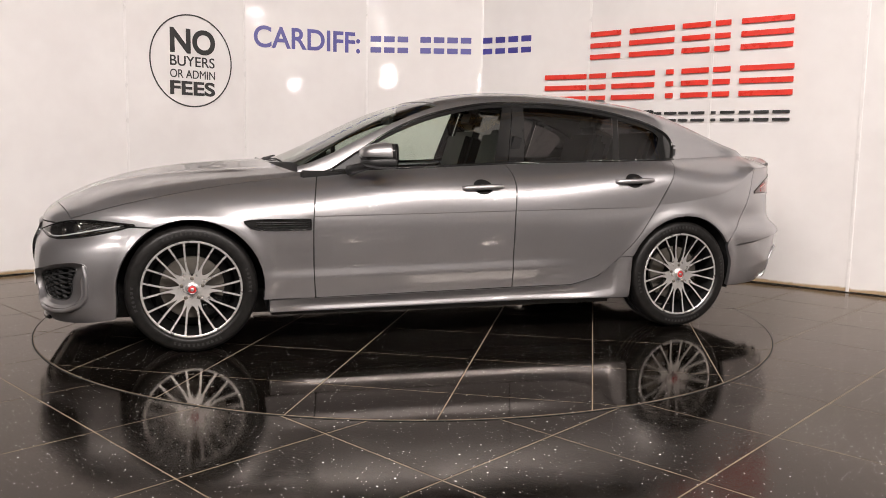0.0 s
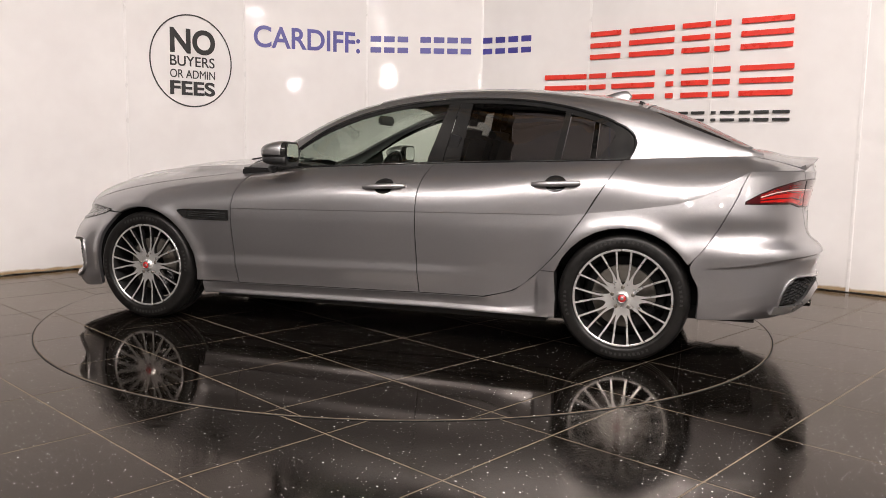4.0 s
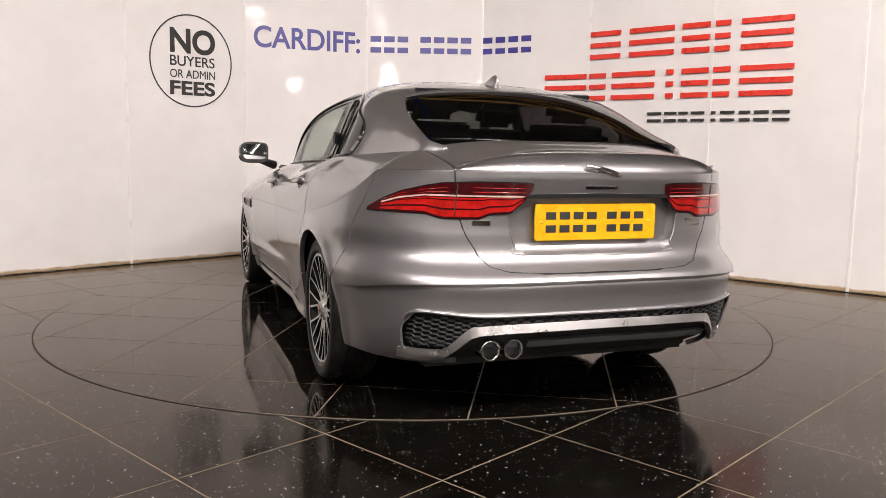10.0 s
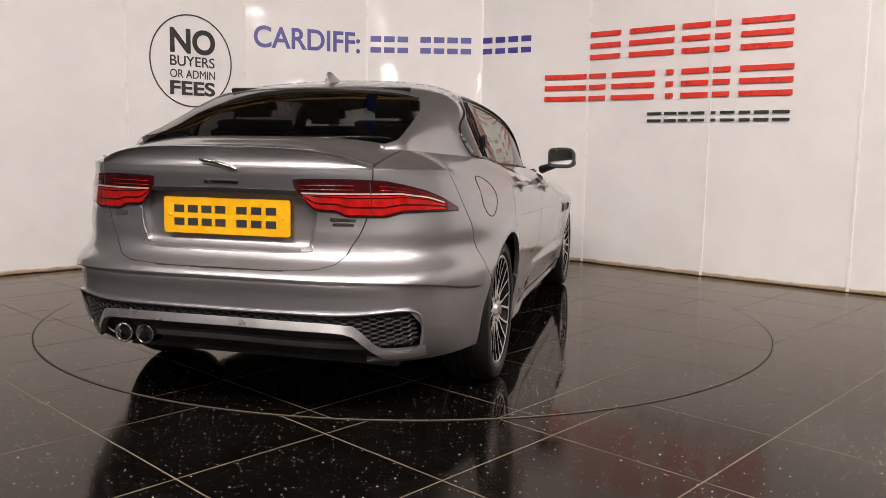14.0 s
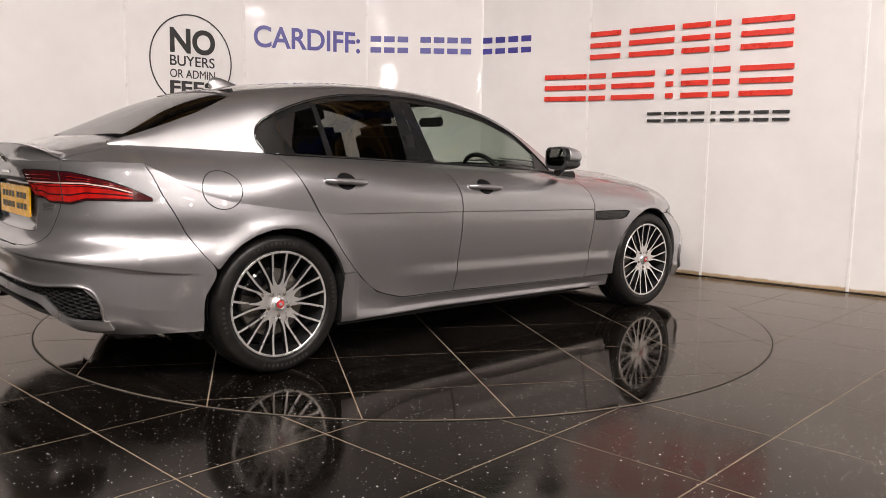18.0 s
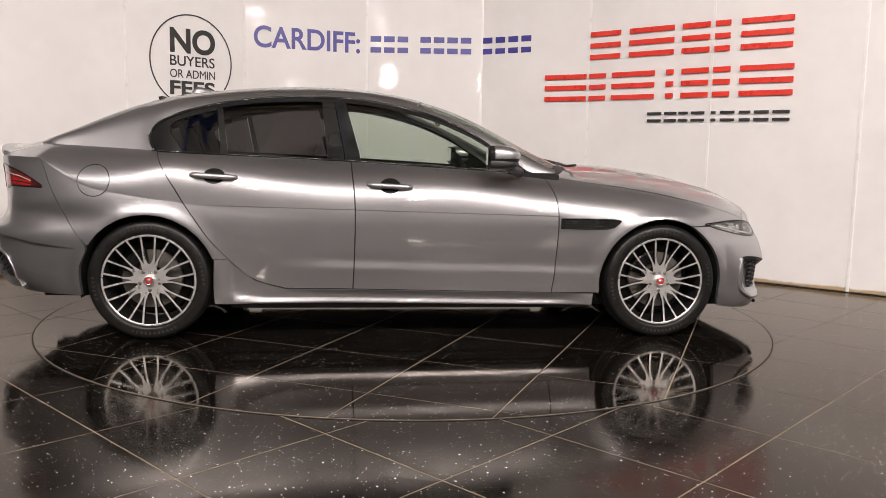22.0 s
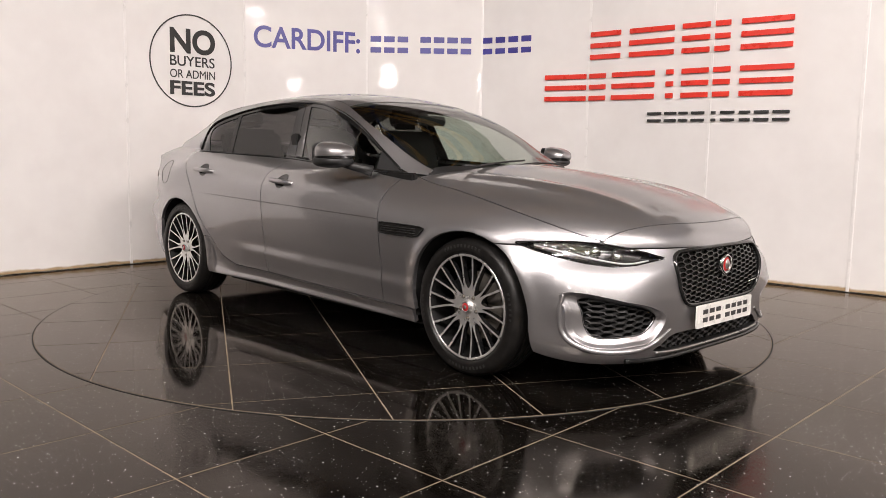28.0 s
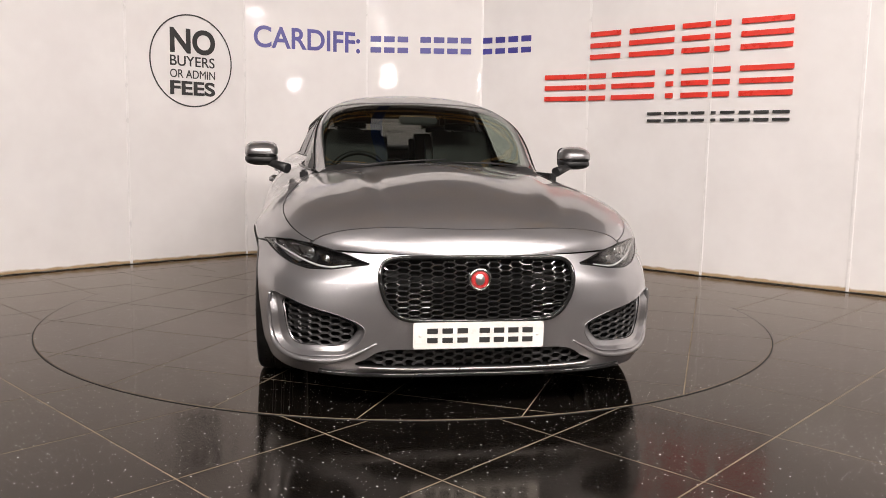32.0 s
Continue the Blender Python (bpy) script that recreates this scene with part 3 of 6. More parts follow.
DLO = spline((0.67, 0.930), (0.52, 1.030), (0.33, 1.150), (0.136, 1.233), (-0.056, 1.286), (-0.31, 1.328), (-0.5, 1.337), (-0.73, 1.331), (-0.956, 1.307), (-1.15, 1.265), (-1.33, 1.203), (-1.39, 1.172), (-1.415, 1.15))
# rear end of the side windows: black outer edge and the pane inside it
DLO_END = [(-1.33, 1.203), (-1.385, 1.176), (-1.422, 1.142), (-1.436, 1.104), (-1.430, 1.066), (-1.408, 1.018)]
PANE_END = [(-1.094, 1.250), (-1.19, 1.226), (-1.281, 1.194), (-1.315, 1.174), (-1.333, 1.142), (-1.305, 1.09), (-1.250, 1.016)]


def glass_edge(x):
    """Where the front and rear screens end at the sides, as g: a slim pillar stays outside."""
    return GLASSEDGE(x)


GLASSEDGE = spline((-2.06, 0.972), (-1.8, 0.966), (-1.66, 0.952), (-1.56, 0.910), (-1.47, 0.850), (-1.38, 0.862), (-1.2, 0.888), (-0.8, 0.900), (-0.1, 0.902), (0.0, 0.908), (0.1, 0.930), (0.25, 0.955), (0.5, 0.968), (0.95, 0.978))


def along(pts, n):
    """n points spread evenly between the knots of a polyline of parameters."""
    pts = np.array(pts, float)
    t = np.linspace(0, len(pts) - 1, n)
    i = np.minimum(t.astype(int), len(pts) - 2)
    return pts[i] + (pts[i + 1] - pts[i]) * (t - i)[:, None]


def ruled(fn, one, two, nu, nv, ease=None):
    """A patch of surface fn between two matching edges given in its parameters."""
    a, b = along(one, nu), along(two, nu)
    t = np.linspace(0, 1, nv)
    if ease:
        t = ease(t)
    q = a[:, None] + (b - a)[:, None] * t[None, :, None]
    return fn(q[..., 0], q[..., 1])


def normals(P):
    du, dv = np.gradient(P, axis=0), np.gradient(P, axis=1)
    n = np.cross(du, dv)
    return n / np.maximum(np.linalg.norm(n, axis=-1, keepdims=True), 1e-12)


def skin(bm, P, thick=0.022, proud=0.0, mirror=False, keep=None, inside=(0.0, 0.0, 0.55), flange=True, inward=None):
    """Adds a grid of points to bm as a smooth sheet whose rim is turned inwards."""
    n = normals(P)
    out = P - np.array(inside)
    if inside is not None and (n * out * np.array([0.4, 1, 1])).sum() < 0:
        n = -n
        turn = True
    else:
        turn = False
    P = P + n * proud
    B = P - (n if inward is None else np.array(inward)) * thick
    if mirror:
        P, B = P * [1, -1, 1], B * [1, -1, 1]
        turn = not turn
    nu, nv = P.shape[:2]
    vs = [[bm.verts.new(P[i, j]) for j in range(nv)] for i in range(nu)]
    for i in range(nu - 1):
        for j in range(nv - 1):
            if keep is not None and not keep[i, j]:
                continue
            q = (vs[i][j], vs[i + 1][j], vs[i + 1][j + 1], vs[i][j + 1])
            try:
                f = bm.faces.new(q[::-1] if turn else q)
                f.smooth = True
            except ValueError:
                pass
    if flange:
        rim = [(i, 0) for i in range(nu)] + [(nu - 1, j) for j in range(1, nv)] + [(i, nv - 1) for i in range(nu - 2, -1, -1)] + [(0, j) for j in range(nv - 2, 0, -1)]
        low = [bm.verts.new(B[i, j]) for i, j in rim]
        for k in range(len(rim)):
            m = (k + 1) % len(rim)
            if keep is not None and not keep[min(rim[k][0], rim[m][0], nu - 2), min(rim[k][1], rim[m][1], nv - 2)]:
                continue
            a, b = vs[rim[k][0]][rim[k][1]], vs[rim[m][0]][rim[m][1]]
            q = (low[k], low[m], b, a)
            try:
                bm.faces.new(q[::-1] if turn else q)
            except ValueError:
                pass
            e = bm.edges.get((a, b))
            if e:
                e.smooth = False
    loose = [v for v in bm.verts if not v.link_faces]
    bmesh.ops.delete(bm, geom=loose, context="VERTS")
    return bm


def snap(P, keep, loop, fn, axis):
    """Moves the ragged rim of a cut-out onto the loop that bounds it. axis: 1 if the loop is in (y, z), 0 if in (x, z)."""
    kept, cut = np.zeros(P.shape[:2], bool), np.zeros(P.shape[:2], bool)
    for di in (0, 1):
        for dj in (0, 1):
            kept[di:di + keep.shape[0], dj:dj + keep.shape[1]] |= keep
            cut[di:di + keep.shape[0], dj:dj + keep.shape[1]] |= ~keep
    a = np.array(loop, float)
    b = np.roll(a, -1, 0)
    for i, j in zip(*np.nonzero(kept & cut)):
        q = np.array([abs(P[i, j, axis]) if axis else P[i, j, 0], P[i, j, 2]])
        t = np.clip(((q - a) * (b - a)).sum(1) / np.maximum(((b - a) ** 2).sum(1), 1e-9), 0, 1)
        near = a + (b - a) * t[:, None]
        k = np.argmin(((near - q) ** 2).sum(1))
        if np.hypot(*(near[k] - q)) < 0.02:
            side = -1 if P[i, j, 1] < 0 else 1
            P[i, j] = fn(near[k][0], near[k][1]) * [1, side, 1]
    return P


def arch(cx, r, a0, a1, n):
    return [(cx + r * math.cos(radians(a0 + (a1 - a0) * k / (n - 1))), 0.325 + r * math.sin(radians(a0 + (a1 - a0) * k / (n - 1)))) for k in range(n)]


car = tagged(new("car"), "grey metallic four-door saloon car standing on the turntable", "car")
DOOR_FRONT = [(0.790, 0.262), (0.797, 0.33), (0.802, 0.405), (0.806, 0.52), (0.808, 0.65), (0.803, 0.74), (0.794, 0.806), (0.776, 0.87), (0.752, 0.921)]
DOOR_MID = [(-0.330, 0.282), (-0.327, 0.35), (-0.324, 0.42), (-0.320, 0.55), (-0.318, 0.66), (-0.320, 0.75), (-0.325, 0.82), (-0.335, 0.90), (-0.345, 0.976)]
DOOR_REAR = [(-0.70, 0.288), (-0.86, 0.335), (-0.97, 0.42), (-1.09, 0.55), (-1.165, 0.66), (-1.225, 0.75), (-1.265, 0.82), (-1.322, 0.91), (-1.385, 1.014)]
gap = 0.0034


def refine(pts, n=30):
    """More points on a smooth line through the given ones."""
    t = np.arange(len(pts))
    fx, fz = spline(*zip(t, [q[0] for q in pts])), spline(*zip(t, [q[1] for q in pts]))
    u = np.linspace(0, len(pts) - 1, n)
    return list(zip(fx(u), fz(u)))


HOODLINE = spline((0.80, 0.915), (0.95, 0.890), (1.2, 0.858), (1.5, 0.808), (1.8, 0.738), (2.0, 0.676))


def door_edge(pts, shift):
    """A door edge with rows that follow the feature line."""
    fine = np.array(refine(pts, 300))
    zl = fine[np.argmin(np.abs(fine[:, 1] - (0.699 - 0.0215 * (fine[:, 0] + shift - 0.8)))), 1]
    zs = np.concatenate([np.linspace(fine[0, 1], zl - 0.0065, 33), [zl - 0.0046, zl - 0.0034, zl, zl + 0.0012], np.linspace(zl + 0.003, fine[-1, 1], 27)])
    return [(float(np.interp(z, fine[:, 1], fine[:, 0])) + shift, float(z)) for z in zs]


def side_panels():
    for mir in (False, True):
        # front wing
        low = [(0.796, 0.262), (1.040, 0.262)] + arch(1.4175, 0.362, 190, 62.5, 15) + [(1.62, 0.646), (1.68, 0.649), (1.78, 0.664), (1.88, 0.668), (1.99, 0.668)]
        top = [(0.757, 0.921), (0.80, HOODLINE(0.80) - 0.003)] + [(x, float(HOODLINE(x)) - 0.003) for x in np.linspace(0.84, 1.62, 15)] + [(1.68, float(HOODLINE(1.68)) - .003), (1.72, float(HOODLINE(1.72)) - .003), (1.80, float(HOODLINE(1.80)) - .003), (1.89, float(HOODLINE(1.89)) - .003), (1.99, float(HOODLINE(1.99)) - .003)]
        lo2 = [(x, z) for x, z in low]
        edge = np.array(refine(DOOR_FRONT, 200))

        def wing(x, z):
            straight = 0.796 - 0.0592 * (z - 0.262)
            shift = np.interp(z, edge[:, 1], edge[:, 0]) + gap - straight
            return S(x + shift * np.clip(1 - (x - 0.78) / 0.22, 0, 1), z)
        P = ruled(wing, lo2, top, 130, 40)
        bm = bmesh.new()
        skin(bm, P, mirror=mir)
        part("front_wing", bm, PAINT, car)
        # doors
        P = ruled(S, door_edge(DOOR_FRONT, -gap), door_edge(DOOR_MID, gap), 64, 50)
        bm = bmesh.new()
        skin(bm, P, mirror=mir)
        DOORS.append(part("front_door", bm, PAINT, car))
        P = ruled(S, door_edge(DOOR_MID, -gap), door_edge(DOOR_REAR, gap), 64, 50)
        bm = bmesh.new()
        skin(bm, P, mirror=mir)
        DOORS.append(part("rear_door", bm, PAINT, car))
        # rear quarter: side below the shoulder, then the top up to the boot line
        bm = bmesh.new()
        xs = [-1.0, -1.06, -1.14, -1.20, -1.26, -1.30]
        low = [(-1.000, 0.448), (-1.064, 0.448)] + arch(-1.4175, 0.362, 20, 148, 12) + [(-1.765, 0.56), (-1.81, 0.62), (-1.851, 0.686), (-1.895, 0.77), (-1.929, 0.836), (-1.965, 0.926), (-1.987, 0.966)]
        front = refine([(x - gap, z) for x, z in [(-0.985, 0.436)] + DOOR_REAR[3:5]] + [(-1.2285, float(CREASE(-1.2285)))], 9)
        top = front + [(x, float(CREASE(x))) for x in np.linspace(-1.29, -1.985, 12)]
        P = ruled(S, low, top, 140, 30)
        skin(bm, P, mirror=mir, inward=(0.0, 1.0, 0.0))
        lid = float(R(angle_y(0.563, 0.975, MR), np.array(0.975))[0])
        xo = np.linspace(-1.2295, lid + 0.003, 80)
        xi = np.linspace(-1.390, lid + 0.004, 80)
        yi = np.where(xi > -1.972, belt_y(np.maximum(xi, -2.0)) + 0.001, 0)
        yi = np.where(xi > -1.972, yi, 0.604 - 0.037 * (-1.97 - xi) / (-1.97 - lid))
        ki = np.clip(yi / crease_y(xi), 0, 0.999)
        t = np.linspace(0, 1, 26) ** 2.4
        X = xo[:, None] + (xi - xo)[:, None] * t[None, :]
        K = 1 + (ki - 1)[:, None] * t[None, :]
        for _ in range(8):
            z = TK(X, K)[..., 2]
            f = np.clip((z - z[:, :1]) / np.maximum(z[:, -1:] - z[:, :1], 1e-4), 0, 1)
            X = xo[:, None] + (xi - xo)[:, None] * f
        skin(bm, TK(X, K), mirror=mir)
        part("rear_wing", bm, PAINT, car)
        # sill: a hollow under the doors, then a skirt that flares out to a hard lower edge
        low = [(1.03, 0.186), (0.4, 0.192), (-0.3, 0.200), (-0.85, 0.203), (-1.0, 0.200), (-1.075, 0.20), (-1.079, 0.30), (-1.072, 0.444)]
        top = [(1.03, 0.252), (0.4, 0.262), (-0.3, 0.274), (-0.70, 0.280), (-0.86, 0.327), (-0.97, 0.415), (-0.984, 0.431), (-0.996, 0.444)]
        P = ruled(S, low, top, 110, 30)
        v = np.linspace(0, 1, 30)
        along_car = np.clip((P[..., 0] + 0.99) / 0.02, 0, 1) * np.clip((1.06 - P[..., 0]) / 0.25, 0.15, 1)
        P[..., 1] += SKIRT(v)[None, :] * along_car
        bm = bmesh.new()
        skin(bm, P, mirror=mir)
        sill = part("sill", bm, PAINT, car)
        # underside of the skirt
        edge = P[:, 0]
        inner = edge - np.array([0, 0.09, 0.004])
        bm = bmesh.new()
        skin(bm, edge[:, None] + (inner - edge)[:, None] * np.linspace(0, 1, 4)[None, :, None] - np.array([0, 0, 0.0015]), 0.004, mirror=mir, flange=False)
        part("sill_underside", bm, BLACKPLASTIC, sill)


SKIRT = spline((0.0, 0.003), (0.06, 0.003), (0.12, 0.001), (0.34, -0.008), (0.40, -0.010), (0.46, -0.0105), (0.75, -0.007), (1.0, 0.0))
DOORS = []


def ends():
    # bonnet
    u = np.linspace(0, 1, 80)
    k = np.linspace(-1, 1, 71)
    xe = 0.835 + (2.0 - 0.835) * u
    ye = side_y(xe, HOODLINE(xe))
    xc = 1.005 + (2.135 - 1.005) * u
    x = xc[:, None] + (xe - xc)[:, None] * np.abs(k)[None, :] ** 2.2
    y = ye[:, None] * k[None, :]
    P = T(x, y)
    # two raised ribs run towards the grille
    rib = 0.012 * np.exp(-((np.abs(y) - (0.50 - 0.15 * u[:, None])) / 0.055) ** 2) * np.clip(u[:, None] * 4, 0, 1) * np.clip((1 - u[:, None]) * 5, 0, 1)
    P[..., 2] += rib - 0.020 * np.sin(math.pi * np.abs(k)[None, :]) ** 2 * np.sin(math.pi * np.clip(u[:, None] * 0.95 + 0.05, 0, 1)) ** 0.7
    bm = bmesh.new()
    skin(bm, P)
    part("bonnet", bm, PAINT, car)
    # nose above the grille, between the bonnet line and the bumper
    front = np.stack([xc[-1] + 0.003 + (xe[-1] - xc[-1]) * np.abs(k) ** 2.2, ye[-1] * k * 1.0], -1)
    ang = np.linspace(-1, 1, 71) * float(angle_front(2.0, 0.64))
    crease = F(ang, np.full(71, 0.64))[:, :2]
    t = 1 - (1 - np.linspace(0, 1, 22)) ** 2.2
    q = front[:, None] + (crease - front)[:, None] * t[None, :, None]
    bm = bmesh.new()
    P = T(q[..., 0], q[..., 1])
    mid = (P[:-1, :-1] + P[1:, 1:]) / 2
    skin(bm, P, keep=~in_poly(mid[..., 0], mid[..., 2], HEADLAMP))
    # front bumper skin with its openings
    ae = float(angle_front(1.692, 0.5))
    zz = np.linspace(0.0, 1.0, 90)
    aa = np.linspace(-1, 1, 281)
    lowz = 0.150 + 0.03 * np.abs(aa) ** 6
    Z = lowz[:, None] + (0.64 - lowz)[:, None] * zz[None, :]
    lim = np.array([[float(angle_front(1.4175 + math.sqrt(max(0.0, 0.362 ** 2 - (max(z, 0.27) - 0.325) ** 2)), z)) for z in np.linspace(0.15, 0.64, 90)]])
    A = aa[:, None] * lim
    P = F(A, Z)
    # the lower lip stands forward, the corners dip
    mid = P[:-1, :-1] * 0.25 + P[1:, :-1] * 0.25 + P[:-1, 1:] * 0.25 + P[1:, 1:] * 0.25
    keep = ~(in_poly(mid[..., 1], mid[..., 2], smooth_loop(whole(GRILLE), 110)) | in_poly(np.abs(mid[..., 1]), mid[..., 2], smooth_loop(FOG_OUT, 70)) | in_poly(mid[..., 1], mid[..., 2], smooth_loop(whole(LOWER), 90)))
    keep &= ~in_poly(mid[..., 0], mid[..., 2], HEADLAMP)
    for loop in (smooth_loop(whole(GRILLE), 110), smooth_loop(FOG_OUT, 70), smooth_loop(whole(LOWER), 90)):
        snap(P, keep, loop, FY, 1)
    skin(bm, P, keep=keep)
    part("front_bumper", bm, PAINT, car)
    # boot lid: top and face
    bm = bmesh.new()
    k = np.linspace(-1, 1, 61)
    fx, fy = -2.03 + 0.06 * k ** 2, 0.60 * k
    ang = k * float(angle_y(0.563, 0.975, MR))
    low = R(ang, np.full(61, 0.975))
    # deck up to a raised lip, then the face falls away beneath it
    t = np.linspace(0, 1, 34)[None, :]
    X = fx[:, None] + (low[:, 0] + 0.055 - fx)[:, None] * t
    Y = fy[:, None] + (low[:, 1] - fy)[:, None] * t
    deck = T(X, Y)
    lip = np.stack([low[:, 0] - 0.004, low[:, 1], 1.050 - 0.062 * np.abs(k) ** 2.2], -1)
    s = np.array([0.25, 0.5, 0.75, 0.93, 1.0])[None, :, None]
    rise = deck[:, -1:] + (lip - deck[:, -1])[:, None] * s
    s = np.concatenate([[0.03], np.linspace(0.10, 1, 14)])[None, :, None]
    face = lip[:, None] + (low - lip)[:, None] * s
    face[..., 0] += 0.014 * np.sin(math.pi * s[..., 0]) ** 0.7
    P = np.concatenate([deck, rise, face], 1)
    skin(bm, P)
    half = spline((0.606, 0.25), (0.610, 0.34), (0.622, 0.42), (0.65, 0.475), (0.70, 0.505), (0.80, 0.540), (0.92, 0.560), (0.95, 0.562))
    zf = np.concatenate([np.linspace(0.606, 0.65, 14), np.linspace(0.66, 0.975, 44)])
    A = k[:, None] * angle_y(half(zf), zf, MR)[None, :]
    P = R(A, zf[None, :] + 0 * A)
    mid = (P[:-1, :-1] + P[1:, 1:]) / 2
    keep = ~in_poly(np.abs(mid[..., 1]), mid[..., 2], PLATE_WELL)
    skin(bm, P, keep=keep)
    boot = part("boot_lid", bm, PAINT, car)
    bm = bmesh.new()
    zz = np.linspace(0.655, 0.90, 14)
    wellhalf = spline((0.655, 0.31), (0.70, 0.375), (0.80, 0.39), (0.90, 0.36))
    A = np.linspace(-1, 1, 41)[:, None] * angle_y(wellhalf(zz), zz, MR)[None, :]
    P = R(A, zz[None, :] + 0 * A)
    inset = 0.030 * np.clip((0.395 - np.abs(P[..., 1])) / 0.05, 0, 1) * np.clip((P[..., 2] - 0.655) / 0.04, 0, 1)
    P[..., 0] += inset
    skin(bm, P, flange=False)
    part("plate_well", bm, PAINT, boot)
    # rear bumper: flanks beside the boot lid, then the full wrap
    bm = bmesh.new()
    shut = spline((0.25, -1.775), (0.40, -1.774), (0.512, -1.734), (0.60, -1.797), (0.686, -1.853), (0.77, -1.897), (0.836, -1.931), (0.93, -1.968), (0.975, -1.992))
    zf = np.concatenate([np.linspace(0.602, 0.65, 10), np.linspace(0.66, 0.974, 34)])
    a0 = angle_y(half(np.maximum(zf, 0.606)) + 0.004, zf, MR)
    a1 = angle_rear(shut(zf) - 0.003, zf)
    for mir in (False, True):
        A = a0[:, None] + (a1 - a0)[:, None] * np.linspace(0, 1, 40)[None, :]
        skin(bm, R(A, zf[:, None] + 0 * A), mirror=mir)
    # a hard ledge runs round the bumper and climbs towards the middle; below it the skin steps in
    k = np.linspace(-1, 1, 161)
    ledge_x = R(k * float(angle_rear(shut(0.53) - 0.003, 0.53)), np.full(161, 0.53))[:, 0]
    ledge = spline((-2.41, 0.574), (-2.30, 0.566), (-2.15, 0.546), (-2.0, 0.518), (-1.72, 0.492))(ledge_x)
    low = 0.245 + (ledge - 0.003 - 0.245)[:, None] * np.linspace(0, 1, 46)[None, :]
    high = ledge[:, None] + 0.002 + (0.602 - ledge - 0.002)[:, None] * np.linspace(0, 1, 15)[None, :]
    Z = np.concatenate([low, high], 1)
    A = k[:, None] * angle_rear(shut(Z) - 0.003, Z)
    P = R(A, Z)
    n = normals(P)
    n = n * np.sign((n * (P - [0, 0, 0.5]) * [1, 1, 0]).sum(-1, keepdims=True))
    step = 0.020 * (np.arange(61) < 46)[None, :] * np.clip(1 - (ledge[:, None] - Z) / 0.16, 0, 1) * np.clip((-1.80 - ledge_x) / 0.25, 0, 1)[:, None]
    P = P - n * step[..., None]
    mid = (P[:-1, :-1] + P[1:, 1:]) / 2
    keep = ~in_poly(np.abs(mid[..., 1]), mid[..., 2], DIFFUSER)
    snap(P, keep, DIFFUSER, RY, 1)
    skin(bm, P, keep=keep)
    part("rear_bumper", bm, PAINT, car)


def in_poly(y, z, poly):
    inside = np.zeros(y.shape, bool)
    for (ay, az), (by, bz) in zip(poly, poly[1:] + poly[:1]):
        cross = ((az > z) != (bz > z)) & (y < (by - ay) * (z - az) / (bz - az + 1e-12) + ay)
        inside ^= cross
    return inside


HEAD_LOW = [(1.685, 0.652), (1.77, 0.625), (1.87, 0.601), (1.97, 0.582), (2.06, 0.571), (2.12, 0.577), (2.168, 0.600)]
HEAD_TOP = [(1.685, 0.656), (1.80, 0.666), (1.90, 0.671), (2.00, 0.664), (2.06, 0.650), (2.12, 0.627), (2.168, 0.603)]
HEADLAMP = HEAD_LOW + HEAD_TOP[::-1]
GRILLE = [(-0.02, 0.632), (0.10, 0.633), (0.30, 0.628), (0.365, 0.612), (0.388, 0.57), (0.383, 0.51), (0.36, 0.45), (0.32, 0.405), (0.26, 0.386), (0.10, 0.381), (-0.02, 0.380)]
FOG = [(0.788, 0.442), (0.66, 0.414), (0.54, 0.381), (0.48, 0.340), (0.535, 0.276), (0.64, 0.264), (0.735, 0.262), (0.772, 0.295), (0.790, 0.37)]
FOG_OUT = [(0.816, 0.464), (0.66, 0.432), (0.53, 0.399), (0.445, 0.345), (0.505, 0.250), (0.62, 0.230), (0.74, 0.226), (0.802, 0.270), (0.820, 0.37)]
LOWER = [(-0.02, 0.262), (0.15, 0.262), (0.36, 0.262), (0.44, 0.225), (0.47, 0.196), (0.2, 0.186), (-0.02, 0.183)]
PLATE_WELL = [(-0.02, 0.885), (0.345, 0.885), (0.365, 0.80), (0.35, 0.71), (0.30, 0.668), (-0.02, 0.665)]
DIFFUSER = [(-0.02, 0.450), (0.50, 0.452), (0.70, 0.462), (0.735, 0.40), (0.72, 0.31), (0.60, 0.27), (0.50, 0.24), (-0.02, 0.24)]


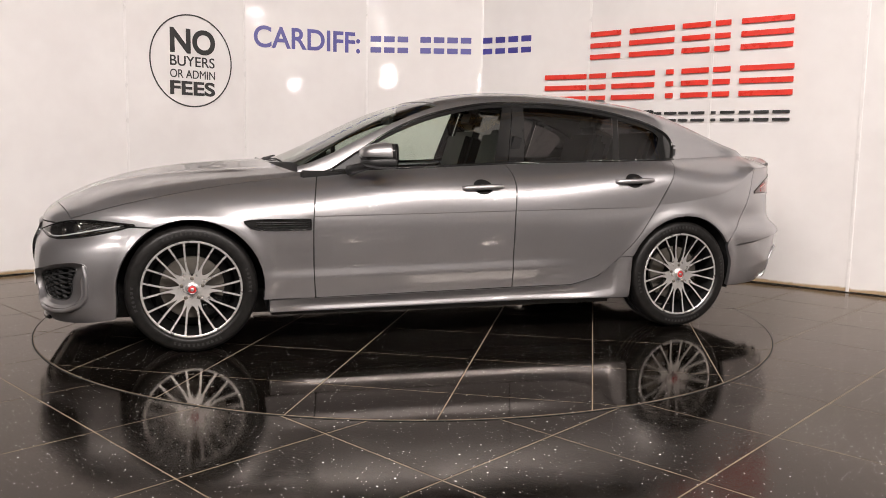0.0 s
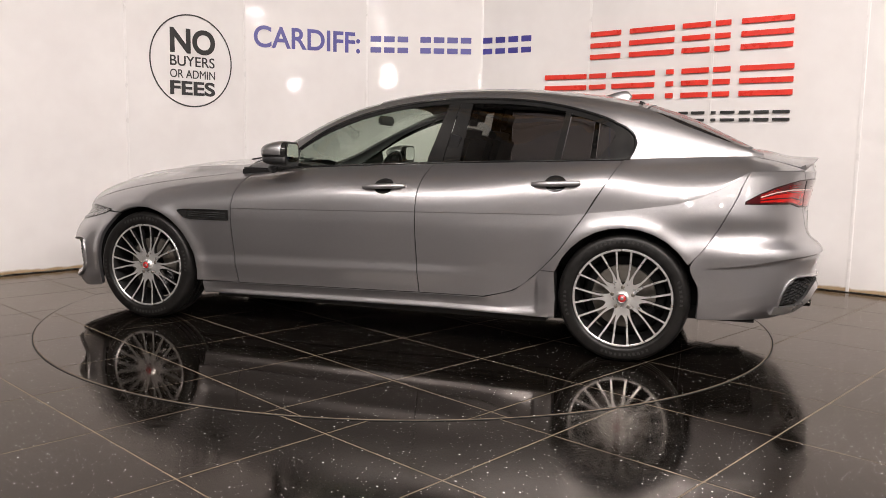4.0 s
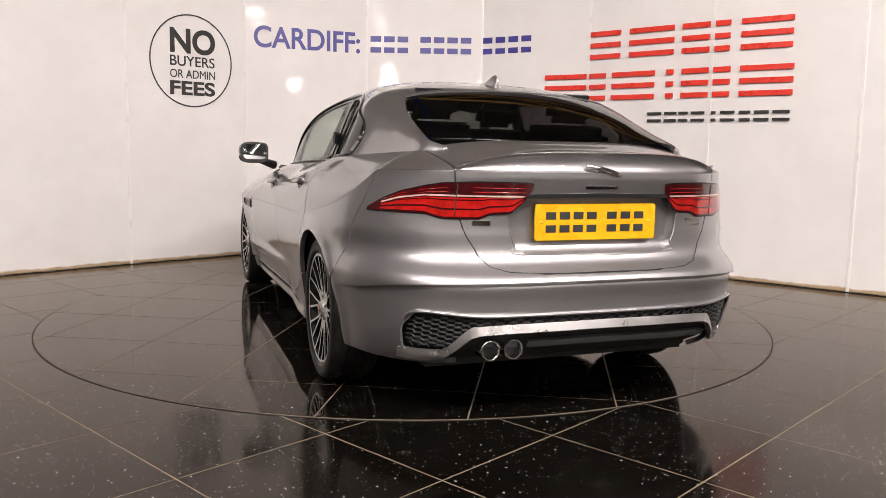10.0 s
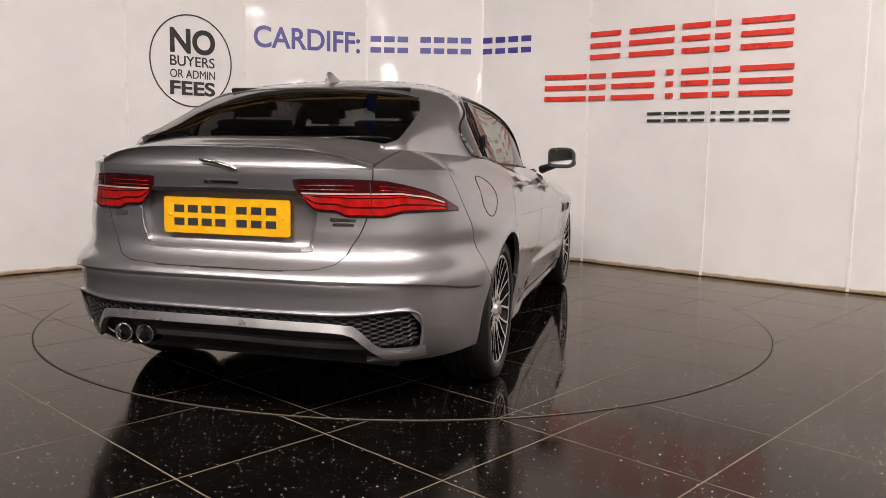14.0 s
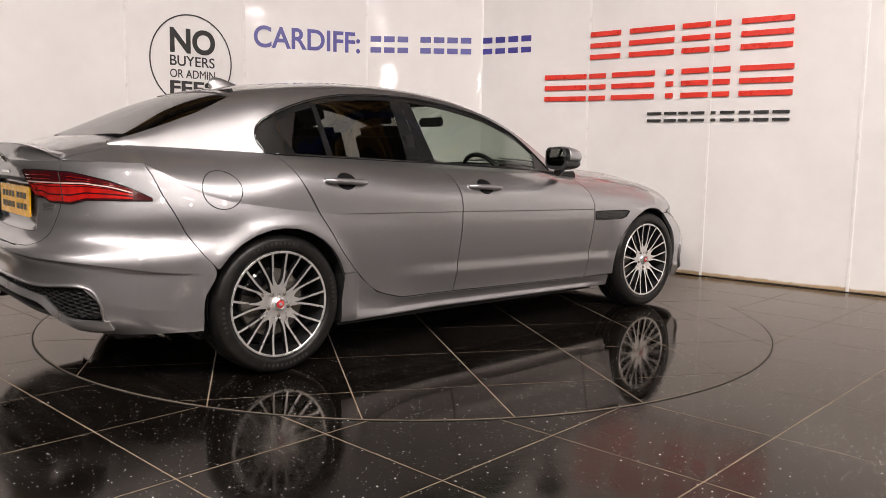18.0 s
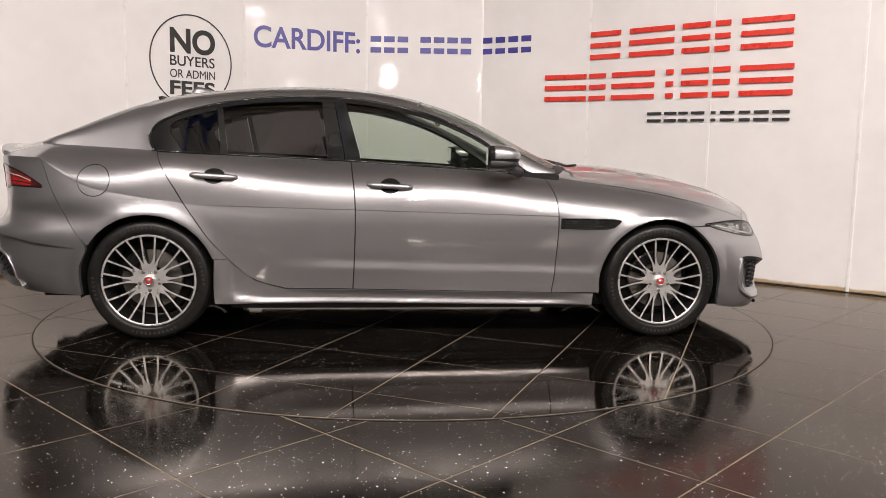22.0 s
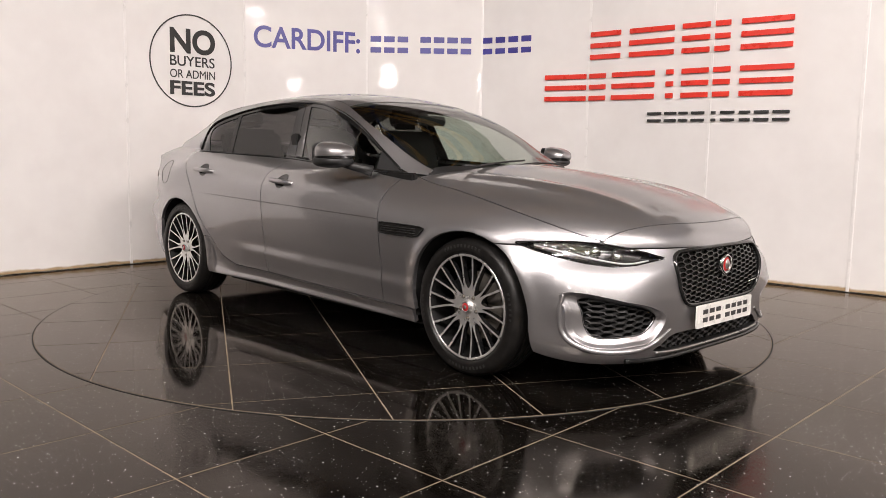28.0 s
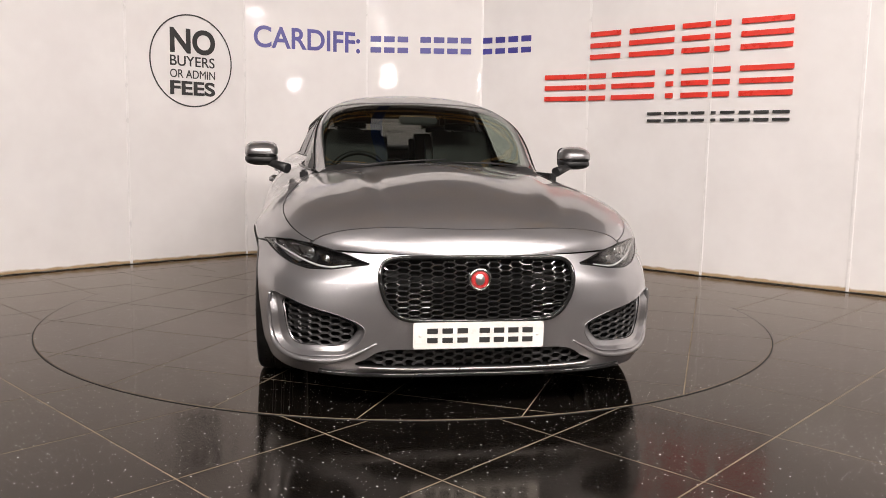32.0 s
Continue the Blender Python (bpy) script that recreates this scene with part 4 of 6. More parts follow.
def cabin():
    # roof skin
    k = np.linspace(-1, 1, 61)
    u = np.linspace(0, 1, 70)
    x0, x1 = 0.105 - 0.07 * k ** 2, -1.50 + 0.03 * k ** 2
    X = x0[:, None] + (x1 - x0)[:, None] * u[None, :]
    P = G(X, (glass_edge(X) - 0.004) * k[:, None])
    bm = bmesh.new()
    skin(bm, P)
    part("roof", bm, PAINT, car)
    # windscreen
    x0, x1 = 0.115 - 0.07 * k ** 2, 0.985 - 0.150 * np.abs(k) ** 2.2
    X = x0[:, None] + (x1 - x0)[:, None] * u[None, :]
    bm = bmesh.new()
    skin(bm, G(X, (glass_edge(X) - 0.006) * k[:, None]), 0.004, -0.004)
    ws = part("windscreen", bm, SCREEN, car, "clear green-tinted windscreen")
    # rear window
    x0, x1 = -1.51 + 0.03 * k ** 2, -2.04 + 0.06 * k ** 2
    X = x0[:, None] + (x1 - x0)[:, None] * u[None, :]
    bm = bmesh.new()
    skin(bm, G(X, (glass_edge(X) - 0.006) * k[:, None]), 0.004, -0.004)
    rw = part("rear_window", bm, GLASS_DARK, car, "dark privacy-tinted rear window")
    for mir in (False, True):
        # roof pillar strip: from the bonnet corner over the doors down to the boot
        xs = list(np.linspace(0.66, -1.33, 26))
        low = [(0.855, 0.0), (0.79, 0.0), (0.72, 0.0)] + [(x, w_of(x, float(DLO(x)) + 0.012)) for x in xs] + [(x - 0.006, w_of(x - 0.006, z + 0.008)) for x, z in DLO_END[1:5]] + [(-1.413, 0.0), (-1.58, 0.0), (-1.76, 0.0), (-1.92, 0.0), (-2.06, 0.0)]
        tx = [0.855, 0.79, 0.73] + list(np.linspace(0.66, -1.36, 26)) + [-1.39, -1.42, -1.45, -1.48, -1.54, -1.66, -1.82, -1.95, -2.06]
        top = [(x, float(np.maximum(1 - glass_edge(x) ** 2, 0) ** (1 / QG(x)))) for x in tx]
        P = ruled(GW, low, top, 190, 18)
        bm = bmesh.new()
        skin(bm, P, mirror=mir)
        part("roof_pillar", bm, PAINT, car)
        # side panes and black pillars between them
        for name, xa, xb, xc, xd, mat, off in (("front_side_window", 0.64, -0.283, 0.64, -0.384, GLASS, -0.006), ("window_pillar", -0.285, -0.374, -0.386, -0.446, BLACKGLOSS, -0.002),
                                               ("window_pillar", -0.378, -0.477, -0.450, -0.517, BLACKGLOSS, -0.002), ("rear_side_window", -0.479, -1.016, -0.519, -1.062, GLASS_DARK, -0.006),
                                               ("window_divider", -1.018, -1.057, -1.064, -1.092, BLACKGLOSS, -0.002)):
            n = 40 if abs(xa - xb) > 0.2 else 6
            one = [(x, float(BELT(x)) + 0.002) for x in np.linspace(xa, xb, n)]
            two = [(x, max(float(DLO(x)) + 0.004, float(BELT(x)) + 0.004)) for x in np.linspace(xc, xd, n)]
            P = ruled(GS, one, two, n, 20)
            bm = bmesh.new()
            skin(bm, P, 0.004, off, mirror=mir)
            part(name, bm, mat, car)
        end = refine(PANE_END, 40)
        bm = bmesh.new()
        skin(bm, ruled(GS, [(x, float(BELT(x)) + 0.002) for x in np.linspace(-1.059, -1.250, 40)], end, 40, 20), 0.004, -0.006, mirror=mir)
        part("quarter_window", bm, GLASS_DARK, car)
        rim = [(-1.094, float(DLO(-1.094)) + 0.004), (-1.19, float(DLO(-1.19)) + 0.004), (-1.27, float(DLO(-1.27)) + 0.004)] + DLO_END
        bm = bmesh.new()
        skin(bm, ruled(GS, end, refine(rim, 40), 60, 8), 0.004, -0.002, mirror=mir)
        part("quarter_trim", bm, BLACKGLOSS, car)
        xs = np.linspace(0.60, -1.094, 60)
        bm = bmesh.new()
        skin(bm, ruled(GS, [(x, float(DLO(x)) - 0.020 * min(1.0, (0.62 - x) * 3)) for x in xs], [(x, float(DLO(x)) + 0.006) for x in xs], 60, 4), 0.004, -0.001, mirror=mir)
        part("window_frame", bm, BLACKGLOSS, car)


# ---- wheels ----
def lathe(bm, profile, n=72, smooth=True, sharp=()):
    """Turns a profile of (radius, y) round the y axis."""
    rings = []
    for k in range(n):
        a = 2 * math.pi * k / n
        rings.append([bm.verts.new((r * math.cos(a), y, r * math.sin(a))) for r, y in profile])
    for k in range(n):
        a, b = rings[k], rings[(k + 1) % n]
        for i in range(len(profile) - 1):
            f = bm.faces.new((a[i], b[i], b[i + 1], a[i + 1]))
            f.smooth = smooth
    for i in sharp:
        for k in range(n):
            e = bm.edges.get((rings[k][i], rings[(k + 1) % n][i]))
            if e:
                e.smooth = False
    return bm


def build_wheel():
    """Outer face towards +y; the hub's face lies at y = 0."""
    bm = bmesh.new()
    lathe(bm, [(0.246, -0.185), (0.242, -0.18), (0.219, -0.165), (0.214, -0.08), (0.228, -0.03), (0.236, -0.006), (0.244, 0.004), (0.250, 0.004), (0.2505, -0.004)], 96)
    wheel = obj("wheel", bm, BARREL, None, "black alloy wheel with slim machined twin spokes")
    bm = bmesh.new()
    lathe(bm, [(0.2375, 0.0045), (0.2400, 0.0062), (0.2470, 0.0062), (0.2490, 0.0042)], 96, True, (1, 2))
    part("rim_edge", bm, MACHINED, wheel, "bright machined rim edge")
    bm = bmesh.new()
    prof = [(0.247, -0.190), (0.255, -0.203), (0.270, -0.210), (0.300, -0.206), (0.318, -0.192), (0.3255, -0.172), (0.3275, -0.150), (0.3278, -0.142), (0.321, -0.140), (0.321, -0.131), (0.3282, -0.129),
            (0.3286, -0.104), (0.322, -0.102), (0.322, -0.093), (0.3286, -0.091), (0.3282, -0.066), (0.321, -0.064), (0.321, -0.055), (0.3278, -0.053), (0.3275, -0.045), (0.3255, -0.022), (0.318, -0.002), (0.310, 0.008), (0.300, 0.012), (0.285, 0.0145), (0.270, 0.0150),
            (0.262, 0.0135), (0.256, 0.010), (0.252, 0.004), (0.2490, 0.002)]
    lathe(bm, prof, 120, True, (7, 8, 9, 10, 11, 12, 13, 14, 15, 16, 17, 18))
    tyre = part("tyre", bm, RUBBER, wheel, "black rubber road tyre")
    # shoulder grooves as near-black blocks, the shade inside them put into the colour
    bm = bmesh.new()
    for k in range(72):
        a = 2 * math.pi * k / 72
        m = Matrix.Rotation(-a, 4, "Y")
        box(bm, 0.3215, 0.3262, -0.044, -0.024, -0.0028, 0.0028, m)
        box(bm, 0.3215, 0.3262, -0.170, -0.150, -0.0028, 0.0028, m)
    tagged(part("tread", bm, GROOVESHADE, tyre), kind="stuff")
    bm = bmesh.new()
    for start, count in ((62, 11), (242, 11), (160, 6), (340, 6)):
        for n in range(count):
            m = Matrix.Rotation(-radians(start + n * 4.6), 4, "Y")
            box(bm, 0.279, 0.293, 0.0138, 0.0152, -0.0055, 0.0055, m)
    tagged(part("sidewall_bars", bm, TYREGREY, tyre, "plain moulded bars on the sidewall"), kind="stuff")
    # one fifth of the alloy star: a trunk that forks into four slim legs
    half = ([(0.031, 36.0), (0.066, 36.0)] + refine([(0.069, 33.0), (0.077, 30.4), (0.092, 27.6), (0.118, 25.2), (0.175, 26.8), (0.2395, 28.6)], 12)
            + [(0.2395, 26.0)] + refine([(0.170, 23.2), (0.122, 20.8), (0.102, 19.2), (0.089, 17.6)], 8)
            + refine([(0.101, 16.4), (0.122, 15.2), (0.175, 12.0), (0.2395, 10.2)], 8) + [(0.2395, 7.6)] + refine([(0.175, 8.8), (0.130, 10.2), (0.108, 8.4), (0.093, 4.4), (0.087, 0.0)], 12))
    loop = half + [(r, -d) for r, d in half[-2::-1]]
    for k in range(5):
        bm = bmesh.new()
        rings = []
        for shrink, sink in ((1.0, 0.0), (1.0, 0.0025), (1.0, 0.026)):
            ring = []
            for n, (r, d) in enumerate(loop):
                a = radians(90 + 72 * k + d)
                ring.append(bm.verts.new((r * math.cos(a), -0.0150 + 0.0190 * (r / 0.24) ** 2 - sink, r * math.sin(a))))
            rings.append(ring)
        bm.faces.new(rings[0])
        for ra, rb in zip(rings, rings[1:]):
            for n in range(len(loop)):
                m = (n + 1) % len(loop)
                bm.faces.new((ra[n], ra[m], rb[m], rb[n])).material_index = 1
        bmesh.ops.recalc_face_normals(bm, faces=bm.faces)
        bmesh.ops.triangulate(bm, faces=[f for f in bm.faces if len(f.verts) > 4])
        part("spoke", bm, [MACHINED, ALLOYDARK], wheel)
    bm = bmesh.new()
    lathe(bm, [(0.0, 0.001), (0.026, 0.001), (0.030, -0.003), (0.0335, -0.008), (0.034, -0.018), (0.060, -0.019), (0.064, -0.04)], 40, True, (3,))
    part("hub", bm, MACHINED, wheel)
    bm = bmesh.new()
    lathe(bm, [(0.0, 0.0085), (0.017, 0.008), (0.0195, 0.006), (0.020, 0.002)], 32)
    cap = part("centre_cap", bm, RED, wheel, "red centre cap with a plain silver disc")
    bm = bmesh.new()
    lathe(bm, [(0.0195, 0.004), (0.0205, 0.0082), (0.0245, 0.0082), (0.0265, 0.004)], 40)
    part("cap_ring", bm, SATIN, cap)
    bm = bmesh.new()
    lathe(bm, [(0.0, 0.0100), (0.007, 0.0098), (0.009, 0.0085)], 20)
    part("cap_emblem", bm, SATIN, cap)
    for k in range(5):
        a = radians(126 + 72 * k)
        bm = bmesh.new()
        lathe(bm, [(0.0, -0.006), (0.0052, -0.006), (0.0068, -0.008), (0.0072, -0.0125), (0.0098, -0.0135), (0.0105, -0.026)], 12, False)
        bmesh.ops.translate(bm, verts=bm.verts, vec=(0.054 * math.cos(a), 0, 0.054 * math.sin(a)))
        part("wheel_bolt", bm, BRAKE, wheel)
    bm = bmesh.new()
    lathe(bm, [(0.070, -0.075), (0.158, -0.075), (0.160, -0.078), (0.160, -0.10)], 60, True, (1,))
    part("brake_disc", bm, BRAKE, wheel, "worn steel brake disc")
    # black disc added to stop light passing between the spokes
    bm = bmesh.new()
    lathe(bm, [(0.030, -0.135), (0.150, -0.132), (0.200, -0.128), (0.208, -0.136), (0.200, -0.140), (0.030, -0.142)], 60, True)
    part("light_blocking_disc", bm, BARREL, wheel, "black disc added behind the brake to block light")
    bm = bmesh.new()
    arc = []
    for k in range(10):
        a = radians(18 + 7 * k)
        arc.append([bm.verts.new((r * math.cos(a), y, r * math.sin(a))) for r, y in ((0.10, -0.11), (0.10, -0.060), (0.112, -0.055), (0.160, -0.055), (0.172, -0.062), (0.172, -0.11))])
    for p, q in zip(arc, arc[1:]):
        for m in range(6):
            bm.faces.new((p[m], p[(m + 1) % 6], q[(m + 1) % 6], q[m]))
    bm.faces.new(arc[0])
    bm.faces.new(arc[-1][::-1])
    bmesh.ops.recalc_face_normals(bm, faces=bm.faces)
    part("brake_caliper", bm, ALLOYDARK, wheel)
    return wheel


BARREL = plain("black_barrel", (0.004, 0.004, 0.004), 0.6)
set_in(BARREL.node_tree.nodes["Principled BSDF"], Specular_IOR_Level=0.25)
RED = plain("red_enamel", (0.45, 0.03, 0.03), 0.25, coat=0.6)
BRAKE = plain("worn_steel", (0.17, 0.155, 0.135), 0.45, metal=0.6, scale=30.0)
first = build_wheel()
first.parent = car
first.matrix_basis = pose(1.4175, 0.884, 0.3285, 0, 180, 0)
for wx, wy, turn in ((-1.4175, 0.884, 0), (1.4175, -0.884, 180), (-1.4175, -0.884, 180)):
    copy_thing(first, pose(wx, wy, 0.3285, 0, 180 if wy > 0 else 0, turn))

# underbody and wheel housings
for name, dims in (("floor_pan", (-1.70, 1.95, -0.61, 0.61, 0.140, 0.30)), ("tunnel", (-1.03, 1.03, -0.76, 0.76, 0.150, 0.60)), ("rear_tray", (-2.08, -1.69, -0.62, 0.62, 0.198, 0.29)), ("engine_bay", (-1.85, 1.90, -0.60, 0.60, 0.302, 0.66))):
    bm = bmesh.new()
    box(bm, *dims, bevel=0.02)
    part(name, bm, DARKVOID, car, "dark underside")
for wx, _ in WHEELS:
    for sgn in (1, -1):
        bm = bmesh.new()
        rings = []
        for k in range(25):
            a = radians(-15 + 210 * k / 24)
            hx, hz = wx + 0.380 * math.cos(a), 0.325 + 0.380 * math.sin(a)
            rings.append([bm.verts.new((hx, sgn * y, hz)) for y in (0.60, min(0.885, float(side_y(hx, max(hz, 0.3))) - 0.024))])
        for a, b in zip(rings, rings[1:]):
            bm.faces.new((a[0], a[1], b[1], b[0]))
        back = [r[0] for r in rings]
        bm.faces.new(back)
        part("wheel_housing", bm, DARKVOID, car)

# ---- car details ----
GREYLIP = plain("grey_lip", (0.10, 0.098, 0.096), 0.4, metal=0.5)
REDLENS = plain("red_lens", (0.045, 0.002, 0.004), 0.12, vary=0.25, scale=14.0, coat=1.0)
REDMID = plain("mid_red_lens", (0.20, 0.006, 0.006), 0.12, vary=0.35, scale=18.0, coat=1.0)
# brighter red that holds the light an unlit lens throws back
REDBRIGHT = plain("bright_red_lens", (0.36, 0.008, 0.006), 0.15, vary=0.3, scale=20.0, coat=1.0)
REDPALE = plain("pale_red_strip", (0.52, 0.36, 0.32), 0.2, coat=1.0)
PLATEYELLOW = plain("yellow_plate", (0.74, 0.38, 0.008), 0.28, vary=0.05)
PLATEWHITE = plain("white_plate", (0.74, 0.73, 0.70), 0.28, vary=0.05)
LEATHER = plain("black_leather", (0.008, 0.0078, 0.0078), 0.45, vary=0.2, grain=0.4)
set_in(LEATHER.node_tree.nodes["Principled BSDF"], Specular_IOR_Level=0.25)
HEADLINER = plain("dark_headliner", (0.10, 0.095, 0.09), 0.9)
MIRRORGLASS = plain("mirror_glass", (0.85, 0.87, 0.86), 0.01, metal=1.0, vary=0.01)
LAMPGREY = plain("lamp_housing", (0.035, 0.035, 0.037), 0.18, metal=0.5, vary=0.3, scale=30.0)
LAMPWHITE = plain("lamp_diffuser", (0.70, 0.71, 0.72), 0.2, coat=1.0, vary=0.05)


def tube(bm, pts, r, n=8, closed=False):
    """A round bar along points."""
    pts = [Vector(q) for q in pts]
    rings = []
    for i, q in enumerate(pts):
        a = pts[i - 1] if (i or closed) else q
        b = pts[(i + 1) % len(pts)] if (i < len(pts) - 1 or closed) else q
        d = (b - a).normalized()
        up = Vector((0, 0, 1)) if abs(d.z) < 0.9 else Vector((1, 0, 0))
        s = d.cross(up).normalized()
        u = s.cross(d)
        rr = r[i] if isinstance(r, (list, tuple)) else r
        rings.append([bm.verts.new(q + (s * math.cos(2 * math.pi * k / n) + u * math.sin(2 * math.pi * k / n)) * rr) for k in range(n)])
    pairs = list(zip(rings, rings[1:])) + ([(rings[-1], rings[0])] if closed else [])
    for a, b in pairs:
        for k in range(n):
            f = bm.faces.new((a[k], a[(k + 1) % n], b[(k + 1) % n], b[k]))
            f.smooth = True
    if not closed:
        bm.faces.new(rings[0][::-1])
        bm.faces.new(rings[-1])
    return bm


def lifted(fn, pts, d):
    """Points of surface fn moved d metres outwards."""
    q = np.array(pts, float)
    e = 1e-3
    a, b = q[:, 0], q[:, 1]
    P = fn(a, b)
    n = np.cross(fn(a + e, b) - fn(a - e, b), fn(a, b + e) - fn(a, b - e))
    n /= np.maximum(np.linalg.norm(n, axis=-1, keepdims=True), 1e-12)
    flip = np.sign((n * (P - [0, 0, 0.55]) * [0.5, 1, 1]).sum(-1, keepdims=True))
    return P + n * flip * d


def mirrored(pts):
    return np.asarray(pts) * [1, -1, 1]


def FY(y, z):
    return F(angle_y(y, z, MF), z)


def RY(y, z):
    return R(angle_y(y, z, MR), z)


def hex_mesh(name, fn, poly, w, h, deep, parent, mat, thick=0.0028, sides=(1,), sink=0.0):
    """A honeycomb of slim bars that fills a patch of the surface."""
    ys, zs = [q[0] for q in poly], [q[1] for q in poly]
    bm = bmesh.new()
    rows, cols = int((max(zs) - min(zs)) / h) + 2, int((max(ys) - min(ys)) / w / 0.75) + 2
    for sgn in sides:
        for i in range(rows):
            for j in range(cols):
                cy, cz = min(ys) + j * w * 0.75, min(zs) + (i + 0.5 * (j % 2)) * h
                corner = [(cy - w / 2, cz), (cy - w / 4, cz + h / 2), (cy + w / 4, cz + h / 2), (cy + w / 2, cz)]
                for (ay, az), (by, bz) in zip(corner, corner[1:]):
                    if not bool(in_poly(np.array((ay + by) / 2), np.array((az + bz) / 2), poly)):
                        continue
                    A, B = lifted(fn, [(ay, az), (by, bz)], -sink)
                    if sgn < 0:
                        A, B = mirrored(A), mirrored(B)
                    A, B = Vector(A), Vector(B)
                    d = (B - A)
                    front = Vector((1 if A.x > 0 else -1, 0, 0))
                    s = d.cross(front).normalized() * thick
                    tilt = front * thick * (0.3 if s.z > 0 else -0.3)
                    vs = [bm.verts.new(q) for q in (A + s - tilt, A - s + tilt, B - s + tilt, B + s - tilt, A + s * 0.6 - front * deep, A - s * 0.6 - front * deep, B - s * 0.6 - front * deep, B + s * 0.6 - front * deep)]
                    for f in ((0, 1, 2, 3), (4, 7, 6, 5), (0, 3, 7, 4), (1, 5, 6, 2)):
                        bm.faces.new([vs[k] for k in f])
    bmesh.ops.recalc_face_normals(bm, faces=bm.faces)
    return tagged(part(name, bm, mat, parent), kind="stuff")


def outline(poly, n=6):
    """Extra points along a closed polygon."""
    out = []
    for a, b in zip(poly, poly[1:] + poly[:1]):
        for k in range(n):
            out.append((a[0] + (b[0] - a[0]) * k / n, a[1] + (b[1] - a[1]) * k / n))
    return out


def smooth_loop(poly, n=90):
    """A rounded closed line through the corners of a polygon."""
    m = len(poly)
    out = []
    for k in range(n):
        t = k / n * m
        i, f = int(t), t - int(t)
        p0, p1, p2, p3 = (poly[(i + d) % m] for d in (-1, 0, 1, 2))
        out.append(tuple(0.5 * (2 * p1[c] + (p2[c] - p0[c]) * f + (2 * p0[c] - 5 * p1[c] + 4 * p2[c] - p3[c]) * f * f + (3 * p1[c] - p0[c] - 3 * p2[c] + p3[c]) * f ** 3) for c in (0, 1)))
    return out


def whole(poly):
    """The full outline of a shape given for the left half only."""
    left = [q for q in poly if q[0] > 0]
    return left + [(-y, z) for y, z in left[::-1]]


def plate_flat(bm, outline_pts, at, thick):
    """A flat plate: outline in (y, z), its face at x = at, thick behind it."""
    sgn = 1 if at > 0 else -1
    a = [bm.verts.new((at, y, z)) for y, z in outline_pts]
    b = [bm.verts.new((at - sgn * thick, y, z)) for y, z in outline_pts]
    bm.faces.new(a)
    bm.faces.new(b[::-1])
    for i in range(len(a)):
        j = (i + 1) % len(a)
        bm.faces.new((a[i], b[i], b[j], a[j]))
    bmesh.ops.recalc_face_normals(bm, faces=bm.faces)
    return bm


def rounded(y0, y1, z0, z1, r, n=5):
    out = []
    for cy, cz, a0 in ((y1 - r, z1 - r, 0), (y0 + r, z1 - r, 90), (y0 + r, z0 + r, 180), (y1 - r, z0 + r, 270)):
        for k in range(n):
            a = radians(a0 + 90 * k / (n - 1))
            out.append((cy + r * math.cos(a), cz + r * math.sin(a)))
    return out


def number_plate(front):
    mat = PLATEWHITE if front else PLATEYELLOW
    z0, z1, x, lean = (0.277, 0.381, 2.246, 3.0) if front else (0.720, 0.857, -2.312, -7.0)
    bm = bmesh.new()
    sgn = 1 if front else -1
    plate_flat(bm, rounded(-0.262, 0.262, z0, z1, 0.010), x, 0.006)
    ob = part("number_plate", bm, mat, car, "white number plate with plain dark bars" if front else "yellow number plate with plain dark bars")
    h = z1 - z0
    for y in (-0.196, -0.138, -0.080, -0.022, 0.066, 0.126, 0.186):
        for lo, hi in ((0.22, 0.42), (0.58, 0.78)):
            bm = bmesh.new()
            box(bm, x - 0.001 if front else x - 0.0016, x + 0.0016 if front else x + 0.001, -y - 0.021, -y + 0.021, z0 + h * lo, z0 + h * hi)
            part("bar", bm, BLACKSIGN, ob)
    for y in (-0.235, 0.235):
        bm = bmesh.new()
        lathe(bm, [(0.0, 0.002), (0.005, 0.002), (0.006, 0.0)], 12)
        m = Matrix.Translation((x, y, (z0 + z1) / 2)) @ Matrix.Rotation(radians(-90 * sgn), 4, "Z")
        bmesh.ops.transform(bm, matrix=m, verts=bm.verts)
        part("screw", bm, mat, ob)
    return ob


